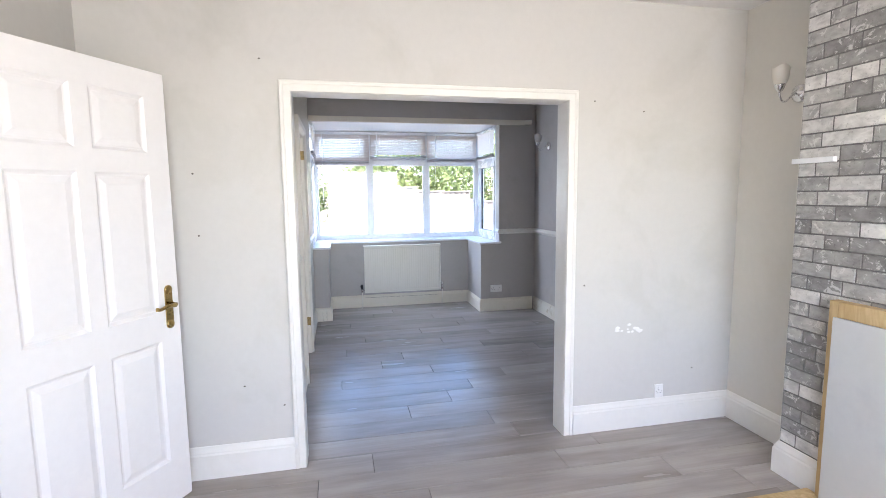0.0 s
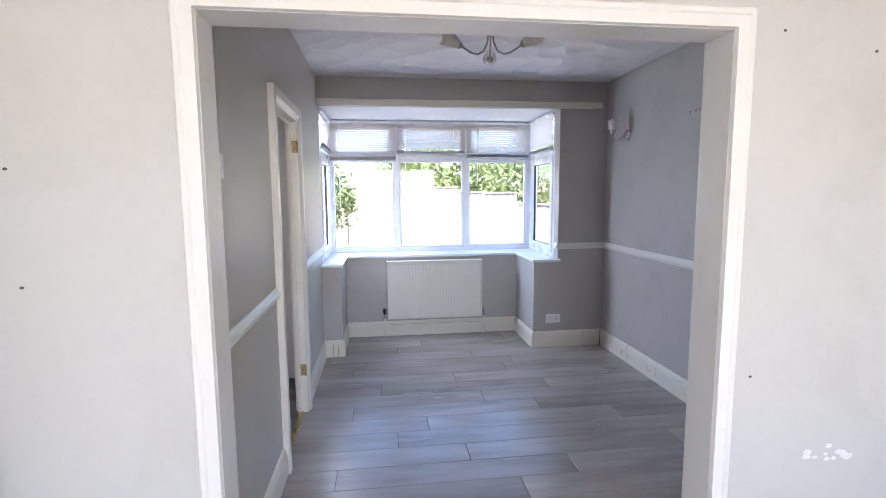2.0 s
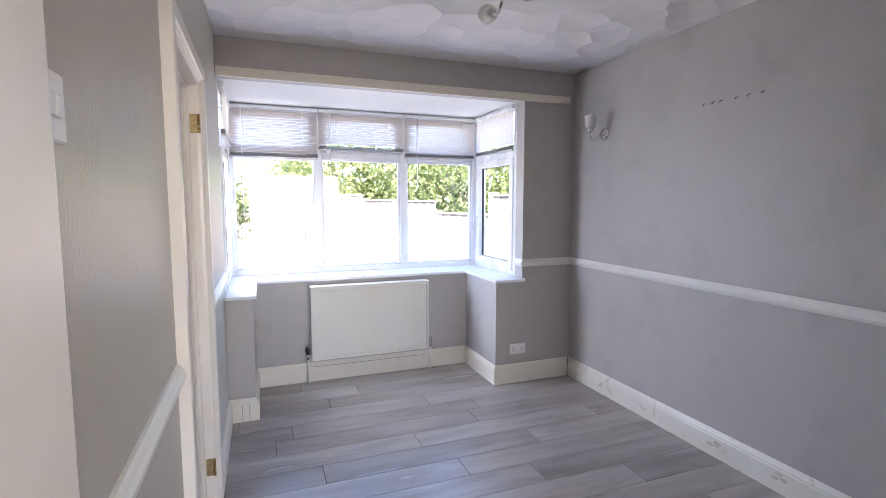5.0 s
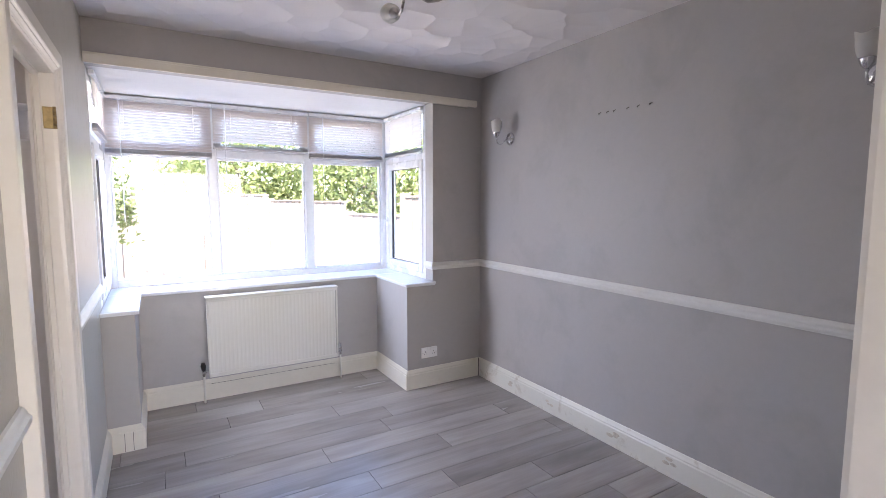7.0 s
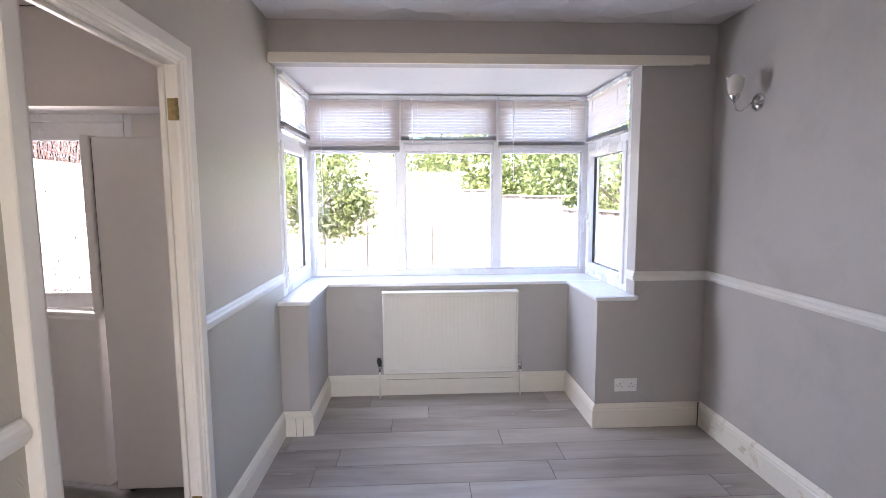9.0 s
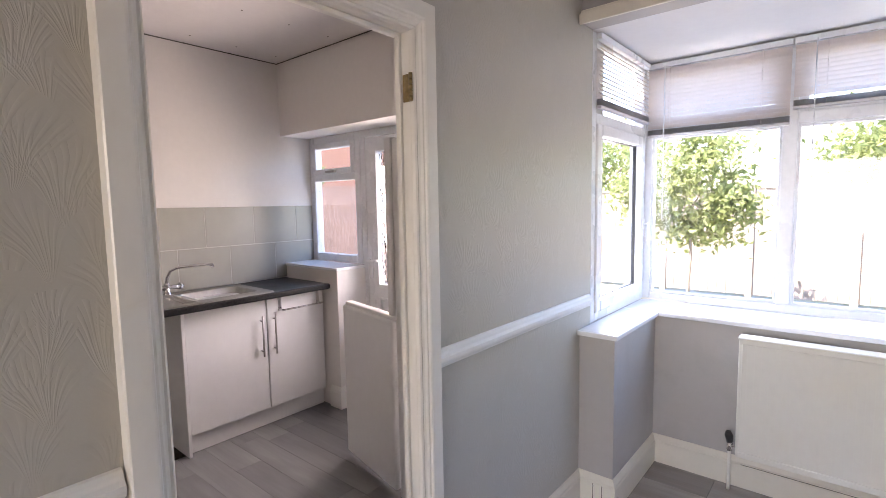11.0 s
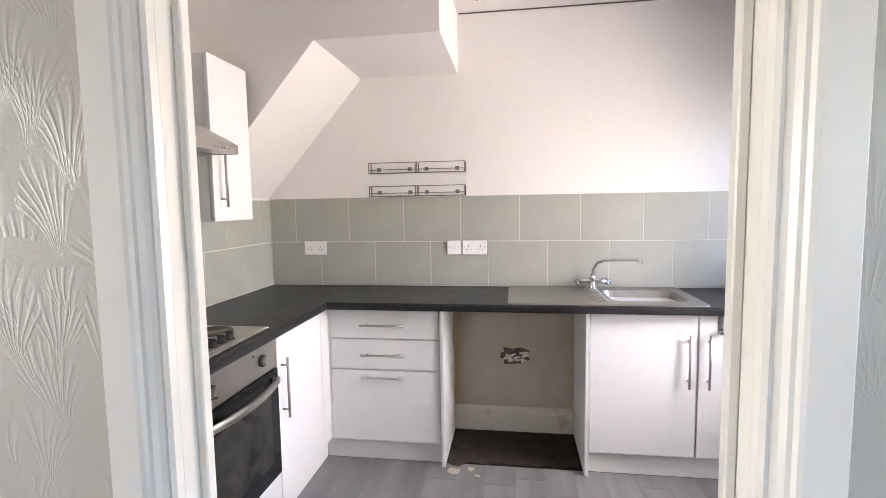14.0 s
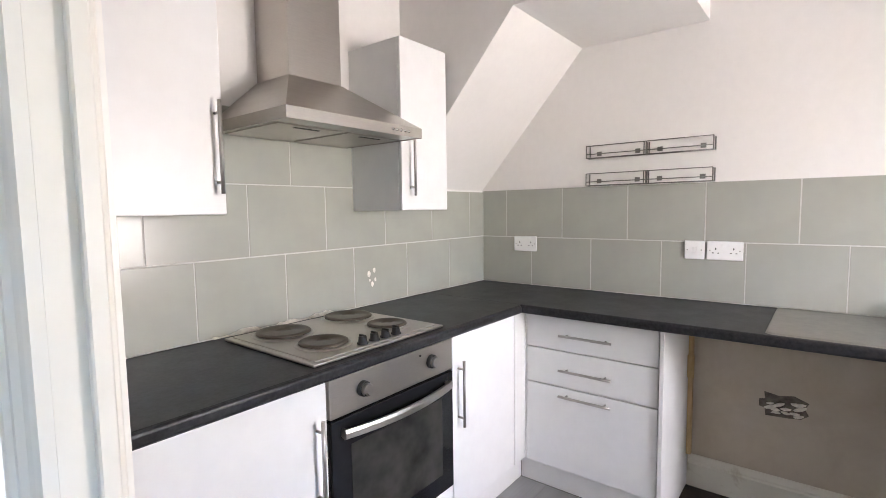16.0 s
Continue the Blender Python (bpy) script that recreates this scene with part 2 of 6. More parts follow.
def wood_mat(name, dark, light, rough=0.6, scale=(1, 1, 0.15), grain=30):
    m, nt, p = node_mat(name)
    v = coords(nt, scale, True)
    g = noise_tex(nt, v, grain, 5, 0.6, 0.6)
    big = noise_tex(nt, v, grain * 0.1, 3)
    c = mixc(nt, ramp(nt, g, [(0.3, (0, 0, 0)), (0.7, (1, 1, 1))]), dark, light)
    c = mixc(nt, ramp(nt, big, [(0.4, (0, 0, 0)), (0.7, (0.4, 0.4, 0.4))]), c, dark)
    nt.links.new(c, p.inputs["Base Color"])
    p.inputs["Roughness"].default_value = rough
    bump(nt, p, g, 0.25, 0.003)
    return m


M_FRONT = painted("pale_grey_wall_paint", (0.60, 0.585, 0.55), 0.6, (0.76, 0.76, 0.71), 0.5)
M_ALCOVE = painted("cream_alcove_paint", (0.68, 0.655, 0.60), 0.6, (0.85, 0.83, 0.78), 0.35)
M_GREY = painted("grey_wall_paint", (0.46, 0.435, 0.41), 0.5, (0.76, 0.76, 0.74), 0.55, 140, 0.15, 2.6)
M_PAPER = wallpaper("embossed_grey_wallpaper", (0.50, 0.475, 0.415))
M_CEIL = painted("white_ceiling_paint", (0.78, 0.77, 0.75), 0.7, (0.9, 0.89, 0.87), 0.2)
M_ARTEX = artex("swirled_ceiling_coating", (0.80, 0.765, 0.755))
M_KWALL = painted("white_kitchen_paint", (0.76, 0.73, 0.70), 0.6, (0.92, 0.9, 0.87), 0.25)
M_KCEIL = painted("kitchen_ceiling_board", (0.72, 0.68, 0.66), 0.7, (0.85, 0.82, 0.8), 0.35)
M_WHITE = painted("white_gloss_woodwork", (0.80, 0.785, 0.74), 0.32, (0.88, 0.85, 0.76), 0.4, 60, 0.06, 2.5)
M_WORN = painted("worn_cream_woodwork", (0.74, 0.71, 0.62), 0.38, (0.55, 0.46, 0.32), 0.75, 60, 0.1, 7.0, 0.56, 0.72)
M_CREAM = painted("cream_gloss_woodwork", (0.77, 0.725, 0.62), 0.34, (0.82, 0.76, 0.62), 0.35, 60, 0.06, 6.0, 0.6, 0.8)
M_CASE = painted("pale_cream_gloss_casing", (0.79, 0.76, 0.69), 0.3, (0.84, 0.79, 0.68), 0.35, 60, 0.06, 6.0, 0.6, 0.8)
M_DOOR = painted("white_door_paint", (0.84, 0.83, 0.82), 0.4, (0.95, 0.94, 0.93), 0.2, 90, 0.05)
M_UPVC = plain("white_upvc", (0.82, 0.83, 0.84), 0.28, 0, 0.03, 30, 0.02)
M_SILL = plain("white_sill", (0.82, 0.83, 0.84), 0.2, 0, 0.04, 12, 0.02)
M_PLANK = plank_mat("grey_oak_laminate", (0.325, 0.288, 0.266), (0.49, 0.45, 0.425), 0.24)
M_VINYL = plank_mat("grey_vinyl_plank", (0.205, 0.205, 0.21), (0.32, 0.32, 0.325), 0.34)
M_GAP = plain("dark_joint", (0.05, 0.045, 0.04), 0.9)
M_BRICK = brick_mat("printed_grey_brick")
M_MORTAR = plain("printed_grey_mortar", (0.17, 0.165, 0.16), 0.7, 0, 0.25, 50)
M_GLASS = glass_mat("clear_glass")
M_FROST = glass_mat("obscured_glass", True)
M_SLAT = translucent("white_blind_slat", (0.80, 0.73, 0.69), 0.3)
# greyer copy of the white slat: the stack's shade is put into the colour
M_STACK = plain("shaded_stacked_slats", (0.62, 0.60, 0.60), 0.4, 0, 0.05, 40, 0.02)
M_SHADE = translucent("frosted_glass_shade", (0.85, 0.82, 0.76), 0.4, 0.25)
M_CHROME = plain("chrome", (0.75, 0.75, 0.76), 0.12, 1.0, 0.03, 40, 0)
M_STEEL = plain("brushed_steel", (0.47, 0.44, 0.405), 0.32, 1.0, 0.03, 40, 0.008, (1, 1, 9))
M_SINK = plain("worn_sink_steel", (0.40, 0.385, 0.36), 0.36, 1.0, 0.08, 30, 0.02)
M_NICKEL = plain("brushed_nickel", (0.46, 0.44, 0.41), 0.3, 1.0, 0.06, 40, 0.02)
M_WIRE = plain("dull_chrome_wire", (0.20, 0.19, 0.175), 0.35, 1.0, 0.05, 40, 0)
M_BRASS = plain("aged_brass", (0.45, 0.32, 0.125), 0.26, 1.0, 0.15, 60, 0.05)
M_RAD = painted("cream_radiator_enamel", (0.79, 0.765, 0.69), 0.35, (0.9, 0.87, 0.78), 0.3, 60, 0.03)
M_BLACK = plain("black_plastic", (0.02, 0.02, 0.02), 0.4)
M_WORKTOP = plain("black_slate_worktop", (0.022, 0.022, 0.024), 0.36, 0, 0.4, 70, 0.08)
M_WORKTOP.node_tree.nodes["Principled BSDF"].inputs["Specular IOR Level"].default_value = 0.2
M_UNIT = plain("white_cabinet_foil", (0.76, 0.755, 0.745), 0.35, 0, 0.015, 20, 0.02)
M_TILE = plain("grey_green_tile", (0.375, 0.372, 0.325), 0.22, 0, 0.05, 5, 0.03)
M_GROUT = plain("pale_grout", (0.55, 0.535, 0.49), 0.8, 0, 0.08, 80)
M_PLASTIC = plain("white_socket_plastic", (0.82, 0.81, 0.79), 0.3, 0, 0.02, 40, 0)
M_OVENGLASS = plain("black_oven_glass", (0.012, 0.012, 0.013), 0.06, 0, 0.2, 8, 0)
M_OVENWIN = plain("oven_window_glass", (0.03, 0.028, 0.025), 0.1, 0, 0.4, 8, 0)
for mat in (M_OVENGLASS, M_OVENWIN):
    mat.node_tree.nodes["Principled BSDF"].inputs["Specular IOR Level"].default_value = 0.22
M_PLATE = plain("cast_iron_hotplate", (0.10, 0.082, 0.064), 0.42, 0.5, 0.25, 30, 0.08)
M_BOARDWOOD = wood_mat("bare_pine", (0.45, 0.30, 0.13), (0.68, 0.52, 0.29), 0.6)
M_BOARD = painted("grey_white_board", (0.56, 0.57, 0.56), 0.45, (0.82, 0.83, 0.86), 0.6, 80, 0.05, 3.0)
M_BAREPLASTER = painted("bare_cream_plaster", (0.60, 0.53, 0.44), 0.8, (0.72, 0.66, 0.56), 0.6, 70, 0.25, 3.0, 0.4, 0.7)
M_DAMP = plain("dark_bare_floor", (0.030, 0.020, 0.014), 0.75, 0, 0.6, 14, 0.5)
M_HOLESHADE = plain("shaded_plaster_hole", (0.13, 0.11, 0.09), 0.9, 0, 0.6, 30, 0.5)
M_FENCE = wood_mat("weathered_fence_timber", (0.125, 0.11, 0.097), (0.235, 0.207, 0.185), 0.8)
M_FENCEB = wood_mat("brown_fence_timber", (0.22, 0.13, 0.10), (0.36, 0.23, 0.18), 0.8)
M_LEAF = leaf_mat("green_leaves", (0.14, 0.18, 0.065), (0.27, 0.32, 0.13))
M_LEAFB = leaf_mat("dark_green_leaves", (0.12, 0.16, 0.055), (0.23, 0.28, 0.11))
M_BARK = wood_mat("bark", (0.14, 0.115, 0.09), (0.26, 0.22, 0.18), 0.9)
M_PATIO = painted("pale_paving", (0.48, 0.46, 0.43), 0.8, (0.75, 0.72, 0.68), 0.5, 30, 0.3)
M_GROUND = painted("dry_lawn", (0.30, 0.29, 0.22), 0.9, (0.7, 0.9, 0.5), 0.8, 40, 0.5)
M_EXT = painted("rendered_outer_wall", (0.50, 0.46, 0.42), 0.8)
M_REDBRICK = painted("red_brick_house", (0.36, 0.17, 0.11), 0.8, (0.7, 0.65, 0.6), 0.5)
M_ROOF = plain("dark_roof_tile", (0.12, 0.08, 0.07), 0.8, 0, 0.2, 10, 0.3)
M_HINGE = plain("tarnished_brass", (0.36, 0.27, 0.13), 0.42, 1.0, 0.25, 60, 0.1)
M_DIRT = plain("chipped_filler", (0.78, 0.74, 0.66), 0.8, 0, 0.15, 60, 0.3)
M_CHIP = plain("bare_chipped_timber", (0.60, 0.53, 0.42), 0.8, 0, 0.2, 40, 0.2)
M_DARKMARK = plain("dark_scuff", (0.10, 0.085, 0.07), 0.7)


# ---- mesh helpers ----
def box(bm, x0, x1, y0, y1, z0, z1):
    x0, x1, y0, y1, z0, z1 = min(x0, x1), max(x0, x1), min(y0, y1), max(y0, y1), min(z0, z1), max(z0, z1)
    v = [bm.verts.new((x, y, z)) for z in (z0, z1) for y in (y0, y1) for x in (x0, x1)]
    for f in ((0, 2, 3, 1), (4, 5, 7, 6), (0, 1, 5, 4), (2, 6, 7, 3), (0, 4, 6, 2), (1, 3, 7, 5)):
        bm.faces.new([v[i] for i in f])


def rbox(bm, x0, x1, y0, y1, z0, z1, r=0.004, seg=2):
    """A box with rounded edges."""
    t = bmesh.new()
    box(t, x0, x1, y0, y1, z0, z1)
    bmesh.ops.bevel(t, geom=t.edges[:], offset=r, segments=seg, profile=0.5, affect="EDGES")
    me = bpy.data.meshes.new("t")
    t.to_mesh(me)
    t.free()
    bm.from_mesh(me)
    bpy.data.meshes.remove(me)


def tube(bm, pts, r, seg=10, caps=True):
    """A round bar along points; r is one radius or one for each point."""
    pts = [Vector(p) for p in pts]
    rs = r if isinstance(r, (list, tuple)) else [r] * len(pts)
    rings = []
    up = None
    for i, p in enumerate(pts):
        d = (pts[min(i + 1, len(pts) - 1)] - pts[max(i - 1, 0)]).normalized()
        if up is None:
            up = d.orthogonal().normalized()
        side = d.cross(up).normalized()
        up = side.cross(d).normalized()
        rings.append([bm.verts.new(p + rs[i] * (math.cos(a) * up + math.sin(a) * side)) for a in (2 * math.pi * k / seg for k in range(seg))])
    for a, b in zip(rings, rings[1:]):
        for k in range(seg):
            f = bm.faces.new((a[k], a[(k + 1) % seg], b[(k + 1) % seg], b[k]))
            f.smooth = True
    if caps:
        bm.faces.new(rings[0][::-1])
        bm.faces.new(rings[-1])


def lathe(bm, profile, m, seg=20, scallop=0.0, lobes=3):
    """Profile of (radius, height) turned round the z axis of the pose m."""
    rings = []
    for i, (r, h) in enumerate(profile):
        ring = []
        for k in range(seg):
            a = 2 * math.pi * k / seg
            w = scallop * math.cos(lobes * a) * (i / (len(profile) - 1)) ** 3
            ring.append(bm.verts.new(m @ Vector((r * math.cos(a), r * math.sin(a), h + w))))
        rings.append(ring)
    for a, b in zip(rings, rings[1:]):
        for k in range(seg):
            f = bm.faces.new((a[k], a[(k + 1) % seg], b[(k + 1) % seg], b[k]))
            f.smooth = True
    return rings


def moulding(bm, profile, p0, p1, out, up=(0, 0, 1), m0=0.0, m1=0.0):
    """A moulded length from p0 to p1; profile of (proud, height); m0, m1 mitre the ends by that much for each unit proud."""
    p0, p1, out, up = Vector(p0), Vector(p1), Vector(out), Vector(up)
    d = (p1 - p0).normalized()
    a = [bm.verts.new(p0 + out * x + up * h + d * m0 * x) for x, h in profile]
    b = [bm.verts.new(p1 + out * x + up * h - d * m1 * x) for x, h in profile]
    n = len(profile)
    for k in range(n):
        bm.faces.new((a[k], b[k], b[(k + 1) % n], a[(k + 1) % n]))
    bm.faces.new(a[::-1])
    bm.faces.new(b)


def finish(bm, name, mat):
    bmesh.ops.recalc_face_normals(bm, faces=bm.faces[:])
    me = bpy.data.meshes.new(name)
    bm.to_mesh(me)
    bm.free()
    me.materials.append(mat)
    return me


def part(name, bm, mat, parent, label=""):
    """One mesh, laid out in the world, under a thing or under a part of one."""
    ob = new(name, finish(bm, name, mat))
    ob.parent = parent
    if parent.parent is None:
        ob.matrix_parent_inverse = Matrix.Translation(-parent.location)
    return tagged(ob, label)


def thing(name, at, label, category, group="", kind=""):
    ob = new(name)
    ob.location = at
    ob.empty_display_size = 0.1
    return tagged(ob, label, category, group, kind)


def solid(name, bm, mat, label, category, kind="structure", group=""):
    return tagged(new(name, finish(bm, name, mat)), label, category, group, kind)


def B():
    return bmesh.new()


def wall_mesh(axis, c0, c1, a0, a1, z0, z1, holes=()):
    """A wall slab: thickness c0..c1 on the axis, length a0..a1, with holes (a, a, z, z) through it."""
    bm = B()
    cuts = sorted({a0, a1, *[v for h in holes for v in h[:2] if a0 < v < a1]})
    for u0, u1 in zip(cuts, cuts[1:]):
        mid = (u0 + u1) / 2
        spans = sorted((max(z0, h[2]), min(z1, h[3])) for h in holes if h[0] < mid < h[1])
        z = z0
        for s0, s1 in spans + [(z1, z1)]:
            if s0 > z + 1e-6:
                if axis == "x":
                    box(bm, c0, c1, u0, u1, z, s0)
                else:
                    box(bm, u0, u1, c0, c1, z, s0)
            z = max(z, s1)
    return bm


# ---- setting: the plan ----
FX0, FX1, FY0 = -0.94, 2.60, -1.85      # front room
AY0, AY1 = 2.495, 2.61                  # partition with the wide opening
DX0, DX1, DY1 = -0.105, 2.56, 5.58      # dining room
CEIL = 2.50
KX0, KX1, KY0, KY1, KC = -2.53, -0.155, 2.61, 5.80, 2.54   # kitchen
AO0, AO1, AOZ = -0.018, 1.455, 1.945     # wide opening, clear
KD0, KD1, KDZ = 3.755, 4.435, 1.945     # kitchen doorway, clear
BX1, BY, WY = 2.10, 6.185, 6.50         # bay: side window, apron wall, front window
BZ = 2.265

solid("wall_front_partition", wall_mesh("y", AY0, 2.552, FX0, FX1 + 0.12, 0, CEIL + 0.1, [(AO0 - 0.02, AO1 + 0.02, 0, AOZ + 0.02)]), M_FRONT, "pale grey scuffed partition wall with a wide opening", "wall")
solid("wall_dining_partition", wall_mesh("y", 2.552, AY1, DX0 - 0.055, FX1 + 0.12, 0, CEIL + 0.1, [(AO0 - 0.02, AO1 + 0.02, 0, AOZ + 0.02)]), M_GREY, "grey painted partition wall of the dining room", "wall")
solid("wall_front_left", wall_mesh("x", FX0 - 0.12, FX0, FY0 - 0.12, AY0, 0, CEIL + 0.1, [(0.95, 1.775, 0, 2.01)]), M_FRONT, "pale grey painted wall with a doorway", "wall")
solid("wall_front_right", wall_mesh("x", FX1, FX1 + 0.12, FY0 - 0.12, AY0, 0, CEIL + 0.1), M_ALCOVE, "cream painted alcove wall beside the chimney breast", "wall")
solid("wall_front_window", wall_mesh("y", FY0 - 0.12, FY0, FX0, FX1, 0, CEIL + 0.1, [(-0.25, 2.05, 0.8, 2.15)]), M_FRONT, "pale grey wall with a wide window opening", "wall")
solid("wall_hall", wall_mesh("x", -2.05, -1.95, FY0 - 0.12, AY0, 0, CEIL + 0.1), M_FRONT, "plain pale hall wall", "wall")
solid("wall_hall_end", wall_mesh("y", FY0 - 0.12, FY0, -1.95, FX0 - 0.12, 0, CEIL + 0.1), M_FRONT, "plain pale hall end wall", "wall")
solid("wall_dining_left", wall_mesh("x", -0.13, DX0, AY1, 5.70, 0, CEIL + 0.1, [(KD0 - 0.03, KD1 + 0.03, 0, KDZ + 0.03)]), M_PAPER, "grey embossed wallpapered wall with a kitchen doorway", "wall")
solid("wall_dining_right", wall_mesh("x", DX1, DX1 + 0.12, AY1, 5.70, 0, CEIL + 0.1), M_GREY, "grey painted plaster wall above and below a dado rail", "wall")
bm = wall_mesh("y", DY1, DY1 + 0.12, BX1, DX1, 0.86, BZ)
solid("wall_bay_right", bm, M_GREY, "grey painted wall beside the bay window", "wall")
bm = B()
box(bm, DX0 - 0.025, DX1, DY1, DY1 + 0.12, BZ, CEIL + 0.1)
solid("wall_bay_head", bm, M_GREY, "grey painted wall above the bay", "wall")
bm = B()
box(bm, 1.867, DX1, DY1, DY1 + 0.12, 0, 0.83)
box(bm, 1.867, BX1 + 0.06, DY1 + 0.12, BY, 0, 0.83)
box(bm, BX1 + 0.032, DX1, DY1, DY1 + 0.12, 0.83, 0.86)
solid("wall_bay_pier_right", bm, M_GREY, "grey boxed pier below the sill, with a socket", "wall")
bm = B()
box(bm, DX0 - 0.025, 0.065, DY1, BY, 0, 0.83)
solid("wall_bay_pier_left", bm, M_GREY, "narrow grey boxed pier below the sill", "wall")
bm = B()
box(bm, DX0 - 0.025, BX1 + 0.06, BY, WY + 0.06, 0, 0.83)
solid("wall_bay_apron", bm, M_GREY, "grey painted wall behind the radiator", "wall")
bm = B()
box(bm, DX0 - 0.055, BX1 + 0.06, DY1 + 0.12, WY + 0.06, BZ, BZ + 0.12)
solid("ceiling_bay", bm, M_CEIL, "white painted flat ceiling of the bay", "ceiling")
bm = B()
box(bm, FX0 - 0.12, FX1 + 0.12, FY0 - 0.12, AY0, CEIL, CEIL + 0.1)
box(bm, -2.05, FX0 - 0.12, FY0 - 0.12, AY0, CEIL, CEIL + 0.1)
solid("ceiling_front", bm, M_CEIL, "white painted ceiling", "ceiling")
bm = B()
box(bm, DX0, DX1, AY1, DY1, CEIL, CEIL + 0.1)
solid("ceiling_dining", bm, M_ARTEX, "white swirled textured ceiling", "ceiling")

# kitchen shell
solid("wall_kitchen_cooker", wall_mesh("y", 2.552, KY0, KX0 - 0.12, -0.16, 0, KC + 0.06), M_KWALL, "white painted kitchen wall behind the cooker", "wall")
solid("wall_kitchen_sink", wall_mesh("x", KX0 - 0.12, KX0, KY0, KY1 + 0.1, 0, KC + 0.06), M_KWALL, "white painted kitchen wall above the sink", "wall")
solid("wall_kitchen_door", wall_mesh("x", KX1, -0.1305, KY0, KY1 + 0.1, 0, KC + 0.06, [(KD0 - 0.03, KD1 + 0.03, 0, KDZ + 0.03)]), M_KWALL, "white painted kitchen wall with the doorway", "wall")
bm = wall_mesh("y", KY1, KY1 + 0.1, KX0, KX1, 0, KC + 0.06, [(KX0 - 0.01, -1.02, 0, 2.0)])
box(bm, KX0, KX1, 5.54, KY1, 2.0, KC)
box(bm, KX0, -1.895, 5.54, KY1 + 0.1, 0, 1.0)
solid("wall_kitchen_window", bm, M_KWALL, "white painted window wall with a bulkhead and boxed ledge", "wall")
bm = B()
rbox(bm, KX0, -1.885, 5.53, KY1, 1.0, 1.022, 0.004)
solid("ledge_top", bm, M_SILL, "white tiled window ledge", "window sill")
bm = B()
box(bm, KX0, KX1, KY0, 5.54, KC, KC + 0.06)
ceiling_k = solid("ceiling_kitchen", bm, M_KCEIL, "unpainted pinkish plasterboard ceiling with screw heads", "ceiling")

# stair soffit boxed into the kitchen corner
bm = B()
sec = [(KY0, KC), (3.85, KC), (3.85, 2.195), (3.25, 2.195), (KY0, 1.47)]
a = [bm.verts.new((-1.81, y, z)) for y, z in sec]
b = [bm.verts.new((KX0, y, z)) for y, z in sec]
bm.faces.new(a)
bm.faces.new(b[::-1])
for k in range(5):
    bm.faces.new((a[k], a[(k + 1) % 5], b[(k + 1) % 5], b[k]))
solid("wall_stair_soffit", bm, M_KWALL, "white boxed underside of a staircase", "wall")

# crack lines and screw heads in the kitchen ceiling
bm = B()
box(bm, KX0 + 0.001, KX0 + 0.006, 3.86, 5.54, KC - 0.007, KC - 0.001)
box(bm, KX0, KX1, 5.533, 5.539, KC - 0.006, KC - 0.001)
for i in range(6):
    for x in (-2.36, -1.75, -1.1):
        y = 4.0 + 0.28 * i + 0.03 * math.sin(7 * i + x)
        lathe(bm, [(0.0, -0.002), (0.005, -0.0015), (0.006, 0)], pose(x, y, KC - 0.001), 8)
solid("ceiling_crack", bm, M_DARKMARK, "dark gap and screw heads along the ceiling board", "crack")

# outer shell, roof, and ground
bm = B()
box(bm, -2.78, 2.85, -2.1, 5.5, 2.65, 2.75)
box(bm, -2.78, -0.2, 5.5, 5.95, 2.65, 2.75)
box(bm, -0.16, 2.75, 5.5, 5.75, 2.61, 2.75)
box(bm, -0.2, 2.25, 5.75, 6.68, 2.39, 2.47)
solid("roof", bm, M_ROOF, "plain flat roof above the rooms", "roof")
bm = B()
box(bm, -0.20, -0.165, 5.905, 6.62, 0, 0.83)
box(bm, -0.165, 2.16, WY + 0.065, WY + 0.1, -0.1, 0.825)
solid("wall_outer", bm, M_EXT, "rendered outer wall below the bay window", "wall")
bm = B()
box(bm, -2.78, 2.85, -2.1, 6.6, -0.2, -0.016)
solid("floor_base", bm, M_GAP, "dark floor base under the boards", "floor")
bm = B()
box(bm, -400, 400, -400, 400, -0.6, -0.22)
solid("ground", bm, M_GROUND, "dry pale lawn", "ground")
bm = B()
box(bm, -3.3, 3.0, 6.61, 9.4, -0.219, -0.14)
solid("pavement", bm, M_PATIO, "pale paved patio behind the house", "paving")

# ---- woodwork ----
SKIRT = [(0, 0), (0.02, 0), (0.02, 0.115), (0.016, 0.122), (0.016, 0.13), (0.009, 0.142), (0.004, 0.152), (0, 0.155)]
TALL = [(0, 0), (0.02, 0), (0.02, 0.125), (0.016, 0.133), (0.016, 0.14), (0.008, 0.155), (0.004, 0.166), (0, 0.17)]
DADO = [(0, 0), (0.009, 0.0), (0.012, 0.008), (0.02, 0.014), (0.023, 0.024), (0.023, 0.034), (0.016, 0.042), (0.013, 0.05), (0.007, 0.058), (0, 0.06)]


def run(name, mat, profile, p0, p1, out, label, category, m0=0.0, m1=0.0):
    bm = B()
    moulding(bm, profile, p0, p1, out, (0, 0, 1), m0, m1)
    return solid(name, bm, mat, label, category)


CASE = 0.058
